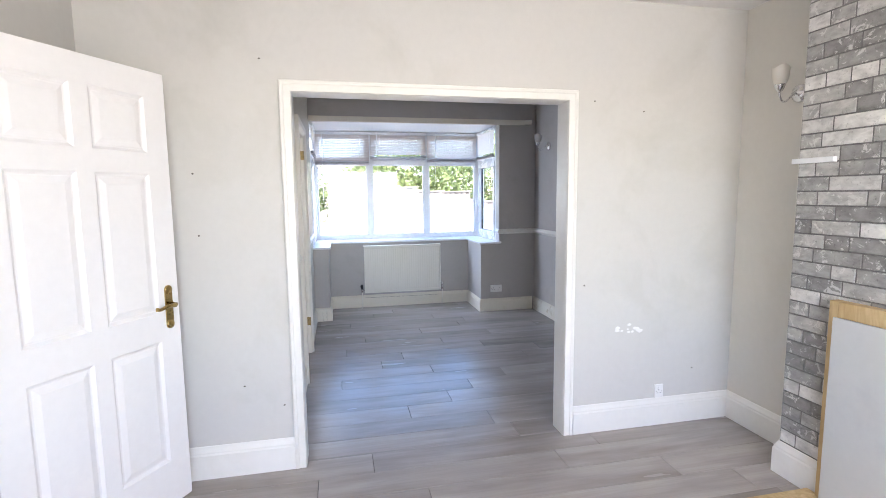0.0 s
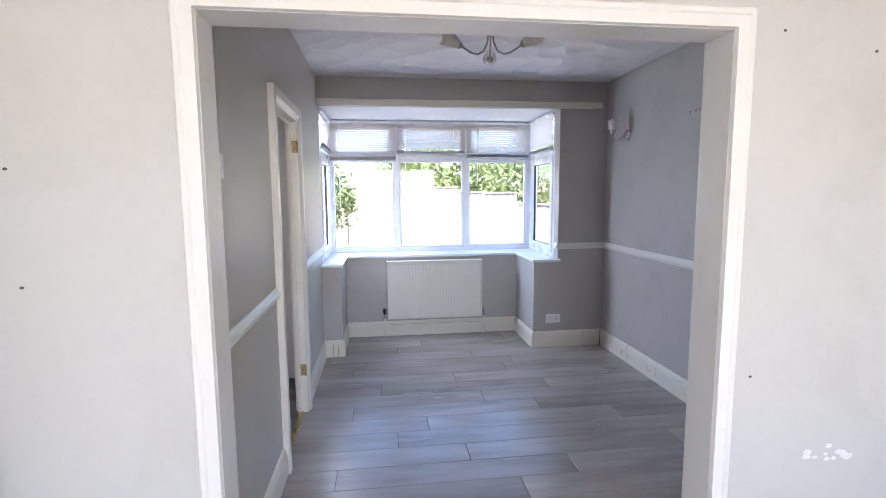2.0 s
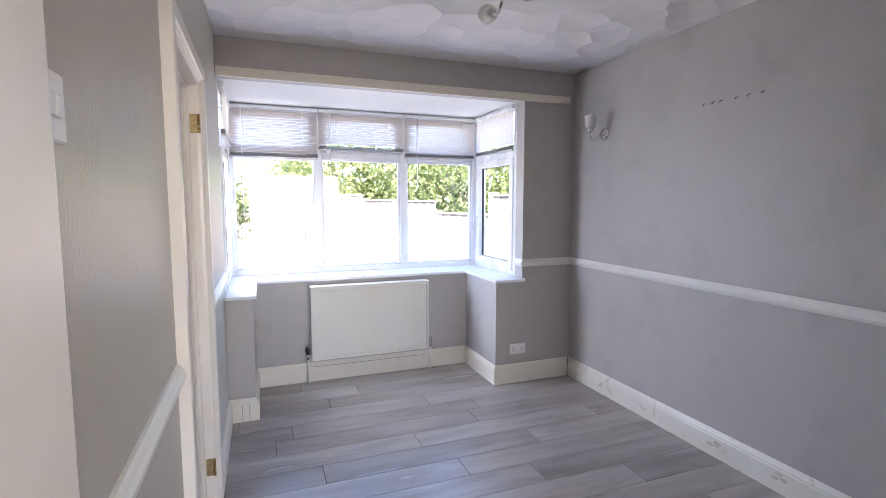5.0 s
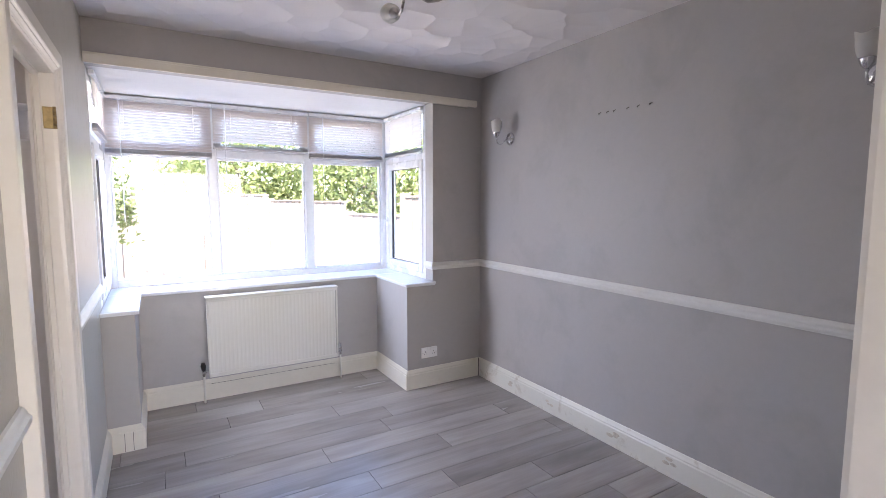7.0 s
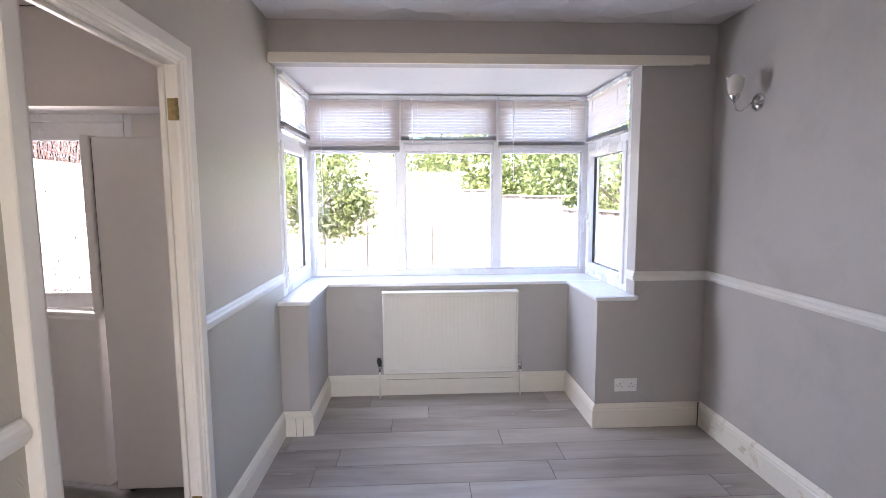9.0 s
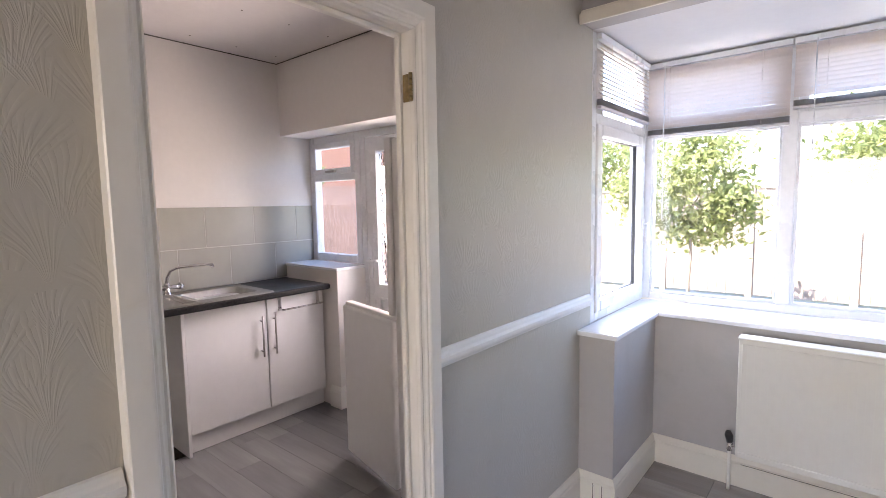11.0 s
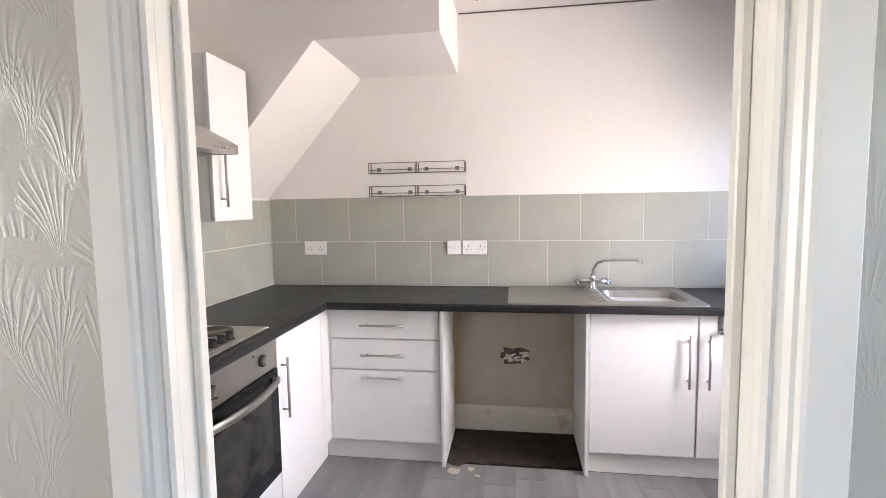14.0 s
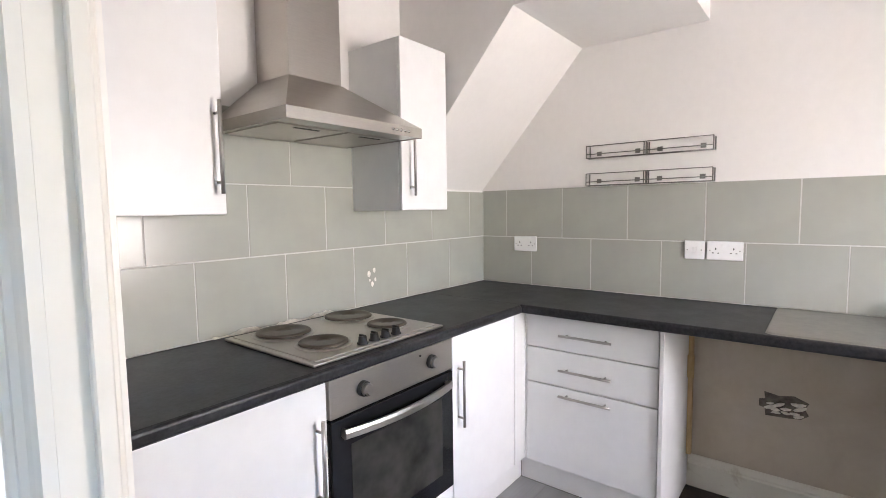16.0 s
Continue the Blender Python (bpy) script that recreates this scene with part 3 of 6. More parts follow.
# front room skirtings
L = "white painted wooden skirting board"
run("baseboard", M_WHITE, TALL, (FX0, AY0, 0), (AO0 - CASE, AY0, 0), (0, -1, 0), L, "skirting board", 1)
run("baseboard", M_WHITE, TALL, (AO1 + CASE + 0.005, AY0, 0), (FX1, AY0, 0), (0, -1, 0), L, "skirting board", 0, 1)
run("baseboard", M_WHITE, TALL, (FX1, AY0, 0), (FX1, 1.885, 0), (-1, 0, 0), L, "skirting board", 1, 0)
run("baseboard", M_WHITE, TALL, (2.36, 1.885, 0), (2.36, 1.655, 0), (-1, 0, 0), "chipped white skirting board round the chimney breast", "skirting board", -1, 0)
run("baseboard", M_WHITE, TALL, (2.36, 1.885, 0), (FX1 - 0.02, 1.885, 0), (0, 1, 0), L, "skirting board", -1, 0)
run("baseboard", M_WHITE, TALL, (FX0, 1.83, 0), (FX0, AY0, 0), (1, 0, 0), L, "skirting board", 0, 1)
# dining skirtings
L = "cream painted wooden skirting board"
run("baseboard", M_WORN, SKIRT, (DX1, AY1, 0), (DX1, DY1, 0), (-1, 0, 0), "worn cream skirting board with bare chipped patches", "skirting board", 0, 1)
run("baseboard", M_CREAM, SKIRT, (1.867, DY1, 0), (DX1, DY1, 0), (0, -1, 0), L, "skirting board", -1, 1)
run("baseboard", M_CREAM, SKIRT, (1.867, BY, 0), (1.867, DY1, 0), (-1, 0, 0), L, "skirting board", 1, -1)
run("baseboard", M_CREAM, SKIRT, (0.065, BY, 0), (1.867, BY, 0), (0, -1, 0), L, "skirting board", 1, 1)
run("baseboard", M_CREAM, SKIRT, (0.065, DY1, 0), (0.065, BY, 0), (1, 0, 0), L, "skirting board", -1, 1)
run("baseboard", M_CREAM, SKIRT, (DX0, DY1, 0), (0.065, DY1, 0), (0, -1, 0), "patched cream skirting board on the boxed pier", "skirting board", 1, -1)
run("baseboard", M_CREAM, SKIRT, (DX0, KD1 + 0.08, 0), (DX0, DY1, 0), (1, 0, 0), L, "skirting board", 0, 1)
run("baseboard", M_CREAM, SKIRT, (DX0, AY1, 0), (DX0, KD0 - 0.085, 0), (1, 0, 0), L, "skirting board", 0, 0)
run("baseboard", M_WHITE, SKIRT, (-1.895, 5.54, 0), (-1.895, KY1, 0), (1, 0, 0), "white skirting at the foot of the ledge", "skirting board", -1, 0)
run("baseboard", M_WHITE, SKIRT, (-2.0, 5.54, 0), (-1.895, 5.54, 0), (0, -1, 0), "white skirting at the foot of the ledge", "skirting board", 0, -1)
# dado rails
L = "white moulded wooden dado rail"
DZ = 0.95
run("dado_rail", M_WHITE, DADO, (DX1, AY1, DZ), (DX1, DY1, DZ), (-1, 0, 0), L, "dado rail", 0, 1)
run("dado_rail", M_WHITE, DADO, (BX1, DY1, DZ), (DX1, DY1, DZ), (0, -1, 0), L, "dado rail", -1, 1)
run("dado_rail", M_WHITE, DADO, (BX1, DY1 + 0.11, DZ), (BX1, DY1, DZ), (-1, 0, 0), L, "dado rail", 0, -1)
run("dado_rail", M_WHITE, DADO, (DX0, KD1 + 0.085, DZ), (DX0, 5.68, DZ), (1, 0, 0), L, "dado rail")
run("dado_rail", M_WHITE, DADO, (DX0, AY1, DZ), (DX0, KD0 - 0.085, DZ), (1, 0, 0), L, "dado rail")
# rail above the bay
bm = B()
rbox(bm, DX0 + 0.005, DX1 - 0.06, DY1 - 0.03, DY1 - 0.001, BZ - 0.005, BZ + 0.045, 0.004)
rbox(bm, DX0 + 0.005, 2.40, DY1 - 0.045, DY1 - 0.028, BZ - 0.018, BZ + 0.028, 0.003)
solid("curtain_batten", bm, M_CREAM, "cream painted timber batten above the bay", "batten")

# casing of the wide opening, both sides, and its lining
CAS = [(0, 0), (0.018, 0.004), (0.018, 0.036), (0.022, 0.041), (0.022, 0.053), (0.018, CASE), (0, CASE)]


def casing(name, axis, face, out, a0, a1, top, label, mat=M_WHITE, prof=CAS):
    """Two uprights and a head round an opening, mitred; returns the thing."""
    mid = (a0 + a1) / 2
    at = (mid, face, 0) if axis == "y" else (face, mid, 0)
    th = thing(name, at, label, "door frame", "", "structure")

    def pt(a, z):
        return (a, face, z) if axis == "y" else (face, a, z)
    o = (0, out, 0) if axis == "y" else (out, 0, 0)
    al = (1, 0, 0) if axis == "y" else (0, 1, 0)
    neg = tuple(-v for v in al)
    for side, d in ((a0, neg), (a1, al)):
        bm = B()
        n = len(prof)
        lo = [bm.verts.new(Vector(pt(side, 0)) + Vector(o) * x + Vector(d) * h) for x, h in prof]
        hi = [bm.verts.new(Vector(pt(side, top + h)) + Vector(o) * x + Vector(d) * h) for x, h in prof]
        for k in range(n):
            bm.faces.new((lo[k], hi[k], hi[(k + 1) % n], lo[(k + 1) % n]))
        bm.faces.new(lo)
        bm.faces.new(hi)
        part("upright", bm, mat, th)
    bm = B()
    l = [bm.verts.new(Vector(pt(a0 - h, top + h)) + Vector(o) * x) for x, h in prof]
    r = [bm.verts.new(Vector(pt(a1 + h, top + h)) + Vector(o) * x) for x, h in prof]
    for k in range(len(prof)):
        bm.faces.new((l[k], r[k], r[(k + 1) % len(prof)], l[(k + 1) % len(prof)]))
    bm.faces.new(l)
    bm.faces.new(r)
    part("head", bm, mat, th)
    return th


arch = casing("opening_casing", "y", AY0, -1, AO0, AO1, AOZ, "white gloss timber casing round the wide opening")
for nm, bx in (("lining_side", (AO0 - 0.02, AO0, AY0 - 0.004, AY1 + 0.004, 0, AOZ)), ("lining_side", (AO1, AO1 + 0.02, AY0 - 0.004, AY1 + 0.004, 0, AOZ)),
               ("lining_head", (AO0 - 0.02, AO1 + 0.02, AY0 - 0.004, AY1 + 0.004, AOZ, AOZ + 0.02))):
    bm = B()
    box(bm, *bx)
    part(nm, bm, M_WHITE, arch)
casing("opening_casing", "y", AY1, 1, AO0, AO1, AOZ, "cream gloss timber casing on the dining side of the opening", M_WHITE)

# kitchen doorway: casing, lining, stops, hinges left on the lining
OGEE = [(0, 0), (0.014, 0.002), (0.018, 0.007), (0.016, 0.012), (0.020, 0.018), (0.026, 0.023), (0.027, 0.028), (0.032, 0.031), (0.034, 0.036), (0.034, 0.077), (0.031, 0.08), (0, 0.08)]
kcase = casing("door_casing", "x", DX0, 1, KD0, KD1, KDZ, "cream painted moulded casing of the kitchen doorway", M_CASE, OGEE)
casing("door_casing", "x", KX1, -1, KD0 - 0.025, KD1 + 0.025, KDZ + 0.025, "white casing on the kitchen side of the doorway", M_WHITE, CAS)
for nm, bx in (("lining_side", (KX1 - 0.004, DX0 + 0.004, KD0 - 0.03, KD0, 0, KDZ)), ("lining_side", (KX1 - 0.004, DX0 + 0.004, KD1, KD1 + 0.03, 0, KDZ)),
               ("lining_head", (KX1 - 0.004, DX0 + 0.004, KD0 - 0.03, KD1 + 0.03, KDZ, KDZ + 0.03)),
               ("stop", (-0.150, -0.132, KD0, KD0 + 0.013, 0, KDZ)), ("stop", (-0.150, -0.132, KD1 - 0.013, KD1, 0, KDZ)), ("stop", (-0.150, -0.132, KD0 + 0.013, KD1 - 0.013, KDZ - 0.013, KDZ))):
    bm = B()
    rbox(bm, *bx, 0.002, 1)
    part(nm, bm, M_CASE, kcase)
for z in (1.79, 0.30):
    bm = B()
    rbox(bm, -0.128, -0.098, KD1 - 0.004, KD1 + 0.001, z - 0.038, z + 0.038, 0.001, 1)
    hinge = part("hinge_leaf", bm, M_HINGE, kcase, "tarnished brass butt hinge left without its door")
    bm = B()
    for k in range(5):
        tube(bm, [(-0.094, KD1 - 0.007, z - 0.038 + 0.0155 * k), (-0.094, KD1 - 0.007, z - 0.0235 + 0.0155 * k)], 0.0055, 10)
    part("knuckle", bm, M_HINGE, hinge)
bm = B()
moulding(bm, [(0, 0), (0.035, 0), (0.03, 0.006), (0.005, 0.006)], (-0.15, KD0, 0.0), (-0.15, KD1, 0.0), (1, 0, 0))
solid("threshold_strip", bm, M_BRASS, "worn brass threshold strip in the kitchen doorway", "threshold strip")

# chimney breast in printed brick paper
bm = B()
box(bm, 2.363, FX1, 0.45, 1.885, 0, CEIL)
breast = solid("chimney_breast", bm, M_MORTAR, "chimney breast papered in a grey whitewashed brick pattern", "chimney breast")


# ---- windows ----
def frame_rect(bm, axis, c0, c1, a0, a1, z0, z1, w, r=0.005):
    """A rectangular frame of bars w wide."""
    for u0, u1, v0, v1 in ((a0, a0 + w, z0, z1), (a1 - w, a1, z0, z1), (a0 + w, a1 - w, z0, z0 + w), (a0 + w, a1 - w, z1 - w, z1)):
        if axis == "y":
            rbox(bm, u0, u1, c0, c1, v0, v1, r)
        else:
            rbox(bm, c0, c1, u0, u1, v0, v1, r)


def pane(parent, axis, c, a0, a1, z0, z1, mat=None):
    bm = B()
    if axis == "y":
        box(bm, a0, a1, c - 0.003, c + 0.003, z0, z1)
    else:
        box(bm, c - 0.003, c + 0.003, a0, a1, z0, z1)
    ob = part("pane", bm, mat or M_GLASS, parent)
    ob.visible_shadow = False
    return ob


def win_handle(parent, axis, c, out, a, z):
    bm = B()
    if axis == "x":
        rbox(bm, c, c + out * 0.012, a - 0.012, a + 0.012, z - 0.03, z + 0.03, 0.004)
        tube(bm, [(c + out * 0.012, a, z), (c + out * 0.035, a, z + 0.005), (c + out * 0.04, a, z - 0.03), (c + out * 0.038, a, z - 0.12)], [0.008, 0.009, 0.009, 0.007], 8)
    else:
        rbox(bm, a - 0.012, a + 0.012, c, c + out * 0.012, z - 0.03, z + 0.03, 0.004)
        tube(bm, [(a, c + out * 0.012, z), (a, c + out * 0.035, z), (a, c + out * 0.04, z - 0.03), (a, c + out * 0.038, z - 0.12)], [0.008, 0.009, 0.009, 0.007], 8)
    part("handle", bm, M_UPVC, parent, "white window handle")


TR = 1.835   # transom height
w1 = thing("window_1", (1.0, WY, 0.855), "white plastic bay window with three large panes and transoms", "window", "", "structure")
bm = B()
WX0, WX1, WZ0 = -0.12, 2.115, 0.855
for bx in ((WX0, WX0 + 0.055, WZ0, BZ), (WX1 - 0.06, WX1, WZ0, BZ), (WX0 + 0.055, WX1 - 0.06, WZ0, WZ0 + 0.045), (WX0 + 0.055, WX1 - 0.06, BZ - 0.05, BZ)):
    rbox(bm, bx[0], bx[1], WY, WY + 0.06, bx[2], bx[3], 0.006)
part("frame", bm, M_UPVC, w1)
MX = (0.612, 1.372)
for x in MX:
    bm = B()
    rbox(bm, x - 0.032, x + 0.032, WY - 0.002, WY + 0.058, WZ0 + 0.045, BZ - 0.05, 0.006)
    part("mullion", bm, M_UPVC, w1)
edges = [WX0 + 0.055, MX[0] - 0.032, MX[0] + 0.032, MX[1] - 0.032, MX[1] + 0.032, WX1 - 0.06]
for a0, a1 in ((edges[0], edges[1]), (edges[2], edges[3]), (edges[4], edges[5])):
    bm = B()
    rbox(bm, a0, a1, WY + 0.001, WY + 0.059, TR, TR + 0.06, 0.005)
    part("transom", bm, M_UPVC, w1)
    bm = B()
    frame_rect(bm, "y", WY + 0.012, WY + 0.05, a0, a1, WZ0 + 0.045, TR, 0.014, 0.003)
    frame_rect(bm, "y", WY + 0.008, WY + 0.055, a0, a1, TR + 0.06, BZ - 0.05, 0.04, 0.005)
    part("glazing_bead", bm, M_UPVC, w1)
    pane(w1, "y", WY + 0.03, a0 + 0.01, a1 - 0.01, WZ0 + 0.05, TR)
    pane(w1, "y", WY + 0.03, a0 + 0.035, a1 - 0.035, TR + 0.09, BZ - 0.085)


def side_window(name, c, out, y0, y1, label):
    """A narrow casement at the side of the bay; out points into the room."""
    w = thing(name, (c, (y0 + y1) / 2, WZ0), label, "window", "", "structure")
    s = -out
    c2 = c + s * 0.06
    lo, hi = min(c, c2), max(c, c2)
    bm = B()
    frame_rect(bm, "x", lo, hi, y0, y1, WZ0, BZ, 0.05, 0.006)
    part("frame", bm, M_UPVC, w)
    bm = B()
    rbox(bm, lo, hi, y0 + 0.05, y1 - 0.05, TR, TR + 0.055, 0.005)
    part("transom", bm, M_UPVC, w)
    bm = B()
    frame_rect(bm, "x", lo - (0.012 if out < 0 else 0), hi + (0.012 if out > 0 else 0), y0 + 0.045, y1 - 0.045, WZ0 + 0.045, TR + 0.005, 0.06, 0.008)
    sash = part("sash", bm, M_UPVC, w)
    bm = B()
    frame_rect(bm, "x", lo + 0.02, hi - 0.02, y0 + 0.103, y1 - 0.103, WZ0 + 0.103, TR - 0.053, 0.006, 0.001)
    part("gasket", bm, M_BLACK, sash)
    win_handle(sash, "x", c + out * 0.012, out, y1 - 0.075, 1.32)
    pane(w, "x", (lo + hi) / 2, y0 + 0.1, y1 - 0.1, WZ0 + 0.1, TR - 0.05)
    pane(w, "x", (lo + hi) / 2, y0 + 0.045, y1 - 0.045, TR + 0.05, BZ - 0.045)
    return w


side_window("window_2", BX1, -1, 5.70, WY, "white plastic casement at the bay's side")
side_window("window_3", DX0 + 0.002, 1, 5.70, WY, "white plastic casement at the bay's side")

# L-shaped sill
bm = B()
rbox(bm, DX0, BX1 + 0.031, BY - 0.025, WY + 0.002, 0.83, 0.855, 0.006)
rbox(bm, 1.845, BX1 + 0.005, DY1 - 0.035, DY1 + 0.001, 0.83, 0.8545, 0.006)
rbox(bm, 1.845, BX1 + 0.031, DY1 + 0.001, BY - 0.026, 0.83, 0.8545, 0.006)
rbox(bm, DX0, 0.09, DY1 - 0.035, BY - 0.026, 0.83, 0.8545, 0.006)
solid("window_sill", bm, M_SILL, "white painted deep window sill wrapping the bay", "window sill")


def venetian_blind(at, axis, c, a0, a1, ztop, zbot, tilt_end=0.0, cord=None):
    """A part-raised blind: head rail, slats, gathered slats, bottom rail, ladder tapes, wand."""
    mid = (a0 + a1) / 2
    th = thing("venetian_blind", (mid, c, zbot) if axis == "y" else (c, mid, zbot), "white slatted blind pulled part of the way up", "blind", "blinds in the bay")

    def p(a, d, z):
        return (a, c + d, z) if axis == "y" else (c + d, a, z)

    def bar(bm, u0, u1, d0, d1, z0, z1, r=0.002):
        if axis == "y":
            rbox(bm, u0, u1, c + d0, c + d1, z0, z1, r, 1)
        else:
            rbox(bm, c + d0, c + d1, u0, u1, z0, z1, r, 1)
    bm = B()
    bar(bm, a0, a1, -0.014, 0.014, ztop - 0.028, ztop)
    part("head_rail", bm, M_UPVC, th)
    pitch = 0.0212
    n = int((ztop - 0.03 - zbot - 0.045) / pitch)
    for i in range(n):
        z = ztop - 0.045 - i * pitch
        bm = B()
        rows = []
        for k in range(4):
            s = -0.0125 + 0.025 * k / 3
            lift = 0.0022 * (1 - (s / 0.0125) ** 2)
            rows.append([bm.verts.new(p(a, s * 0.68 + lift * 0.7, z - s * 0.72 + lift * 0.7)) for a in (a0 + 0.004, a1 - 0.004)])
        for r0, r1 in zip(rows, rows[1:]):
            f = bm.faces.new((r0[0], r0[1], r1[1], r1[0]))
            f.smooth = True
        part("slat", bm, M_SLAT, th)
    # gathered white slats, with their shade against the window coloured in as grey
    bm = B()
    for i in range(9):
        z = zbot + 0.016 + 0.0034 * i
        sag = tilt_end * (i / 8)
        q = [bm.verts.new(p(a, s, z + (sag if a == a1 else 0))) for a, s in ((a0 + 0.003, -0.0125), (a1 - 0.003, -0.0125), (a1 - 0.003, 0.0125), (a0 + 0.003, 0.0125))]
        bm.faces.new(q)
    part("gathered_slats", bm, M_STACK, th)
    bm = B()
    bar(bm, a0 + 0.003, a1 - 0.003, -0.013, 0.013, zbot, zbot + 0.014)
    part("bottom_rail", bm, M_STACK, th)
    for f in (0.18, 0.82):
        bm = B()
        a = a0 + (a1 - a0) * f
        for d in (-0.0135, 0.0135):
            tube(bm, [p(a, d, ztop - 0.03), p(a, d, zbot + 0.01)], 0.0012, 4)
        part("ladder_cord", bm, M_SLAT, th)
    if cord:
        bm = B()
        s = -0.02
        tube(bm, [p(a0 + cord[0], s, ztop - 0.02), p(a0 + cord[0], s, cord[1])], 0.003, 6)
        part("wand", bm, M_UPVC, th, "clear plastic tilt wand")
    return th


venetian_blind(None, "y", WY - 0.022, WX0 + 0.03, MX[0] + 0.0, BZ - 0.012, 1.83, 0.02, (0.10, 1.35))
venetian_blind(None, "y", WY - 0.022, MX[0] + 0.006, MX[1] - 0.004, BZ - 0.012, 1.905, 0.0, (0.09, 1.62))
venetian_blind(None, "y", WY - 0.022, MX[1] + 0.004, WX1 - 0.045, BZ - 0.012, 1.865, 0.0, (0.12, 1.60))
venetian_blind(None, "x", BX1 - 0.022, 5.72, WY - 0.05, BZ - 0.012, 1.885)
venetian_blind(None, "x", DX0 + 0.024, 5.72, WY - 0.05, BZ - 0.012, 1.905)

# kitchen window and back door
w4 = thing("window_4", (-2.22, KY1, 1.022), "white plastic kitchen window with a top vent", "window", "", "structure")
kx0, kx1 = KX0 - 0.0, -1.915
bm = B()
frame_rect(bm, "y", KY1, KY1 + 0.07, kx0, kx1, 1.022, 2.0, 0.06, 0.006)
part("frame", bm, M_UPVC, w4)
bm = B()
rbox(bm, kx0 + 0.06, kx1 - 0.06, KY1 + 0.001, KY1 + 0.069, 1.655, 1.715, 0.006)
part("transom", bm, M_UPVC, w4)
bm = B()
frame_rect(bm, "y", KY1 - 0.012, KY1 + 0.05, kx0 + 0.05, kx1 - 0.05, 1.705, 1.95, 0.045, 0.006)
vent = part("sash", bm, M_UPVC, w4)
bm = B()
rbox(bm, -2.29, -2.18, KY1 - 0.035, KY1 - 0.012, 1.717, 1.733, 0.004)
part("handle", bm, M_NICKEL, vent)
pane(w4, "y", KY1 + 0.035, kx0 + 0.09, kx1 - 0.09, 1.745, 1.91)
pane(w4, "y", KY1 + 0.035, kx0 + 0.055, kx1 - 0.055, 1.075, 1.66)
d2 = thing("door_2", (-1.46, KY1, 0), "white plastic back door with an obscured glass pane", "door", "", "structure")
bm = B()
for bx in ((-1.912, -1.862, 0, 2.0), (-1.07, -1.02, 0, 2.0), (-1.862, -1.07, 1.95, 2.0)):
    rbox(bm, bx[0], bx[1], KY1 + 0.001, KY1 + 0.07, bx[2], bx[3], 0.005)
part("door_frame", bm, M_UPVC, d2)
bm = wall_mesh("y", KY1 + 0.004, KY1 + 0.055, -1.858, -1.074, 0.03, 1.945, [(-1.74, -1.19, 0.885, 1.84), (-1.74, -1.19, 0.15, 0.78)])
frame_rect(bm, "y", KY1 - 0.006, KY1 + 0.04, -1.76, -1.17, 0.865, 1.86, 0.022, 0.005)
frame_rect(bm, "y", KY1 - 0.004, KY1 + 0.04, -1.75, -1.18, 0.14, 0.79, 0.02, 0.005)
leaf = part("leaf", bm, M_UPVC, d2)
bm = B()
rbox(bm, -1.74, -1.19, KY1 + 0.02, KY1 + 0.04, 0.15, 0.78, 0.004)
part("lower_panel", bm, M_UPVC, leaf)
pane(d2, "y", KY1 + 0.03, -1.745, -1.185, 0.88, 1.845, M_FROST)
bm = B()
rbox(bm, -1.83, -1.80, KY1 - 0.008, KY1 + 0.004, 0.92, 1.14, 0.004)
tube(bm, [(-1.815, KY1, 1.06), (-1.815, KY1 - 0.045, 1.06), (-1.80, KY1 - 0.05, 1.06), (-1.70, KY1 - 0.05, 1.065)], 0.009, 8)
part("handle", bm, M_UPVC, leaf, "white lever handle")

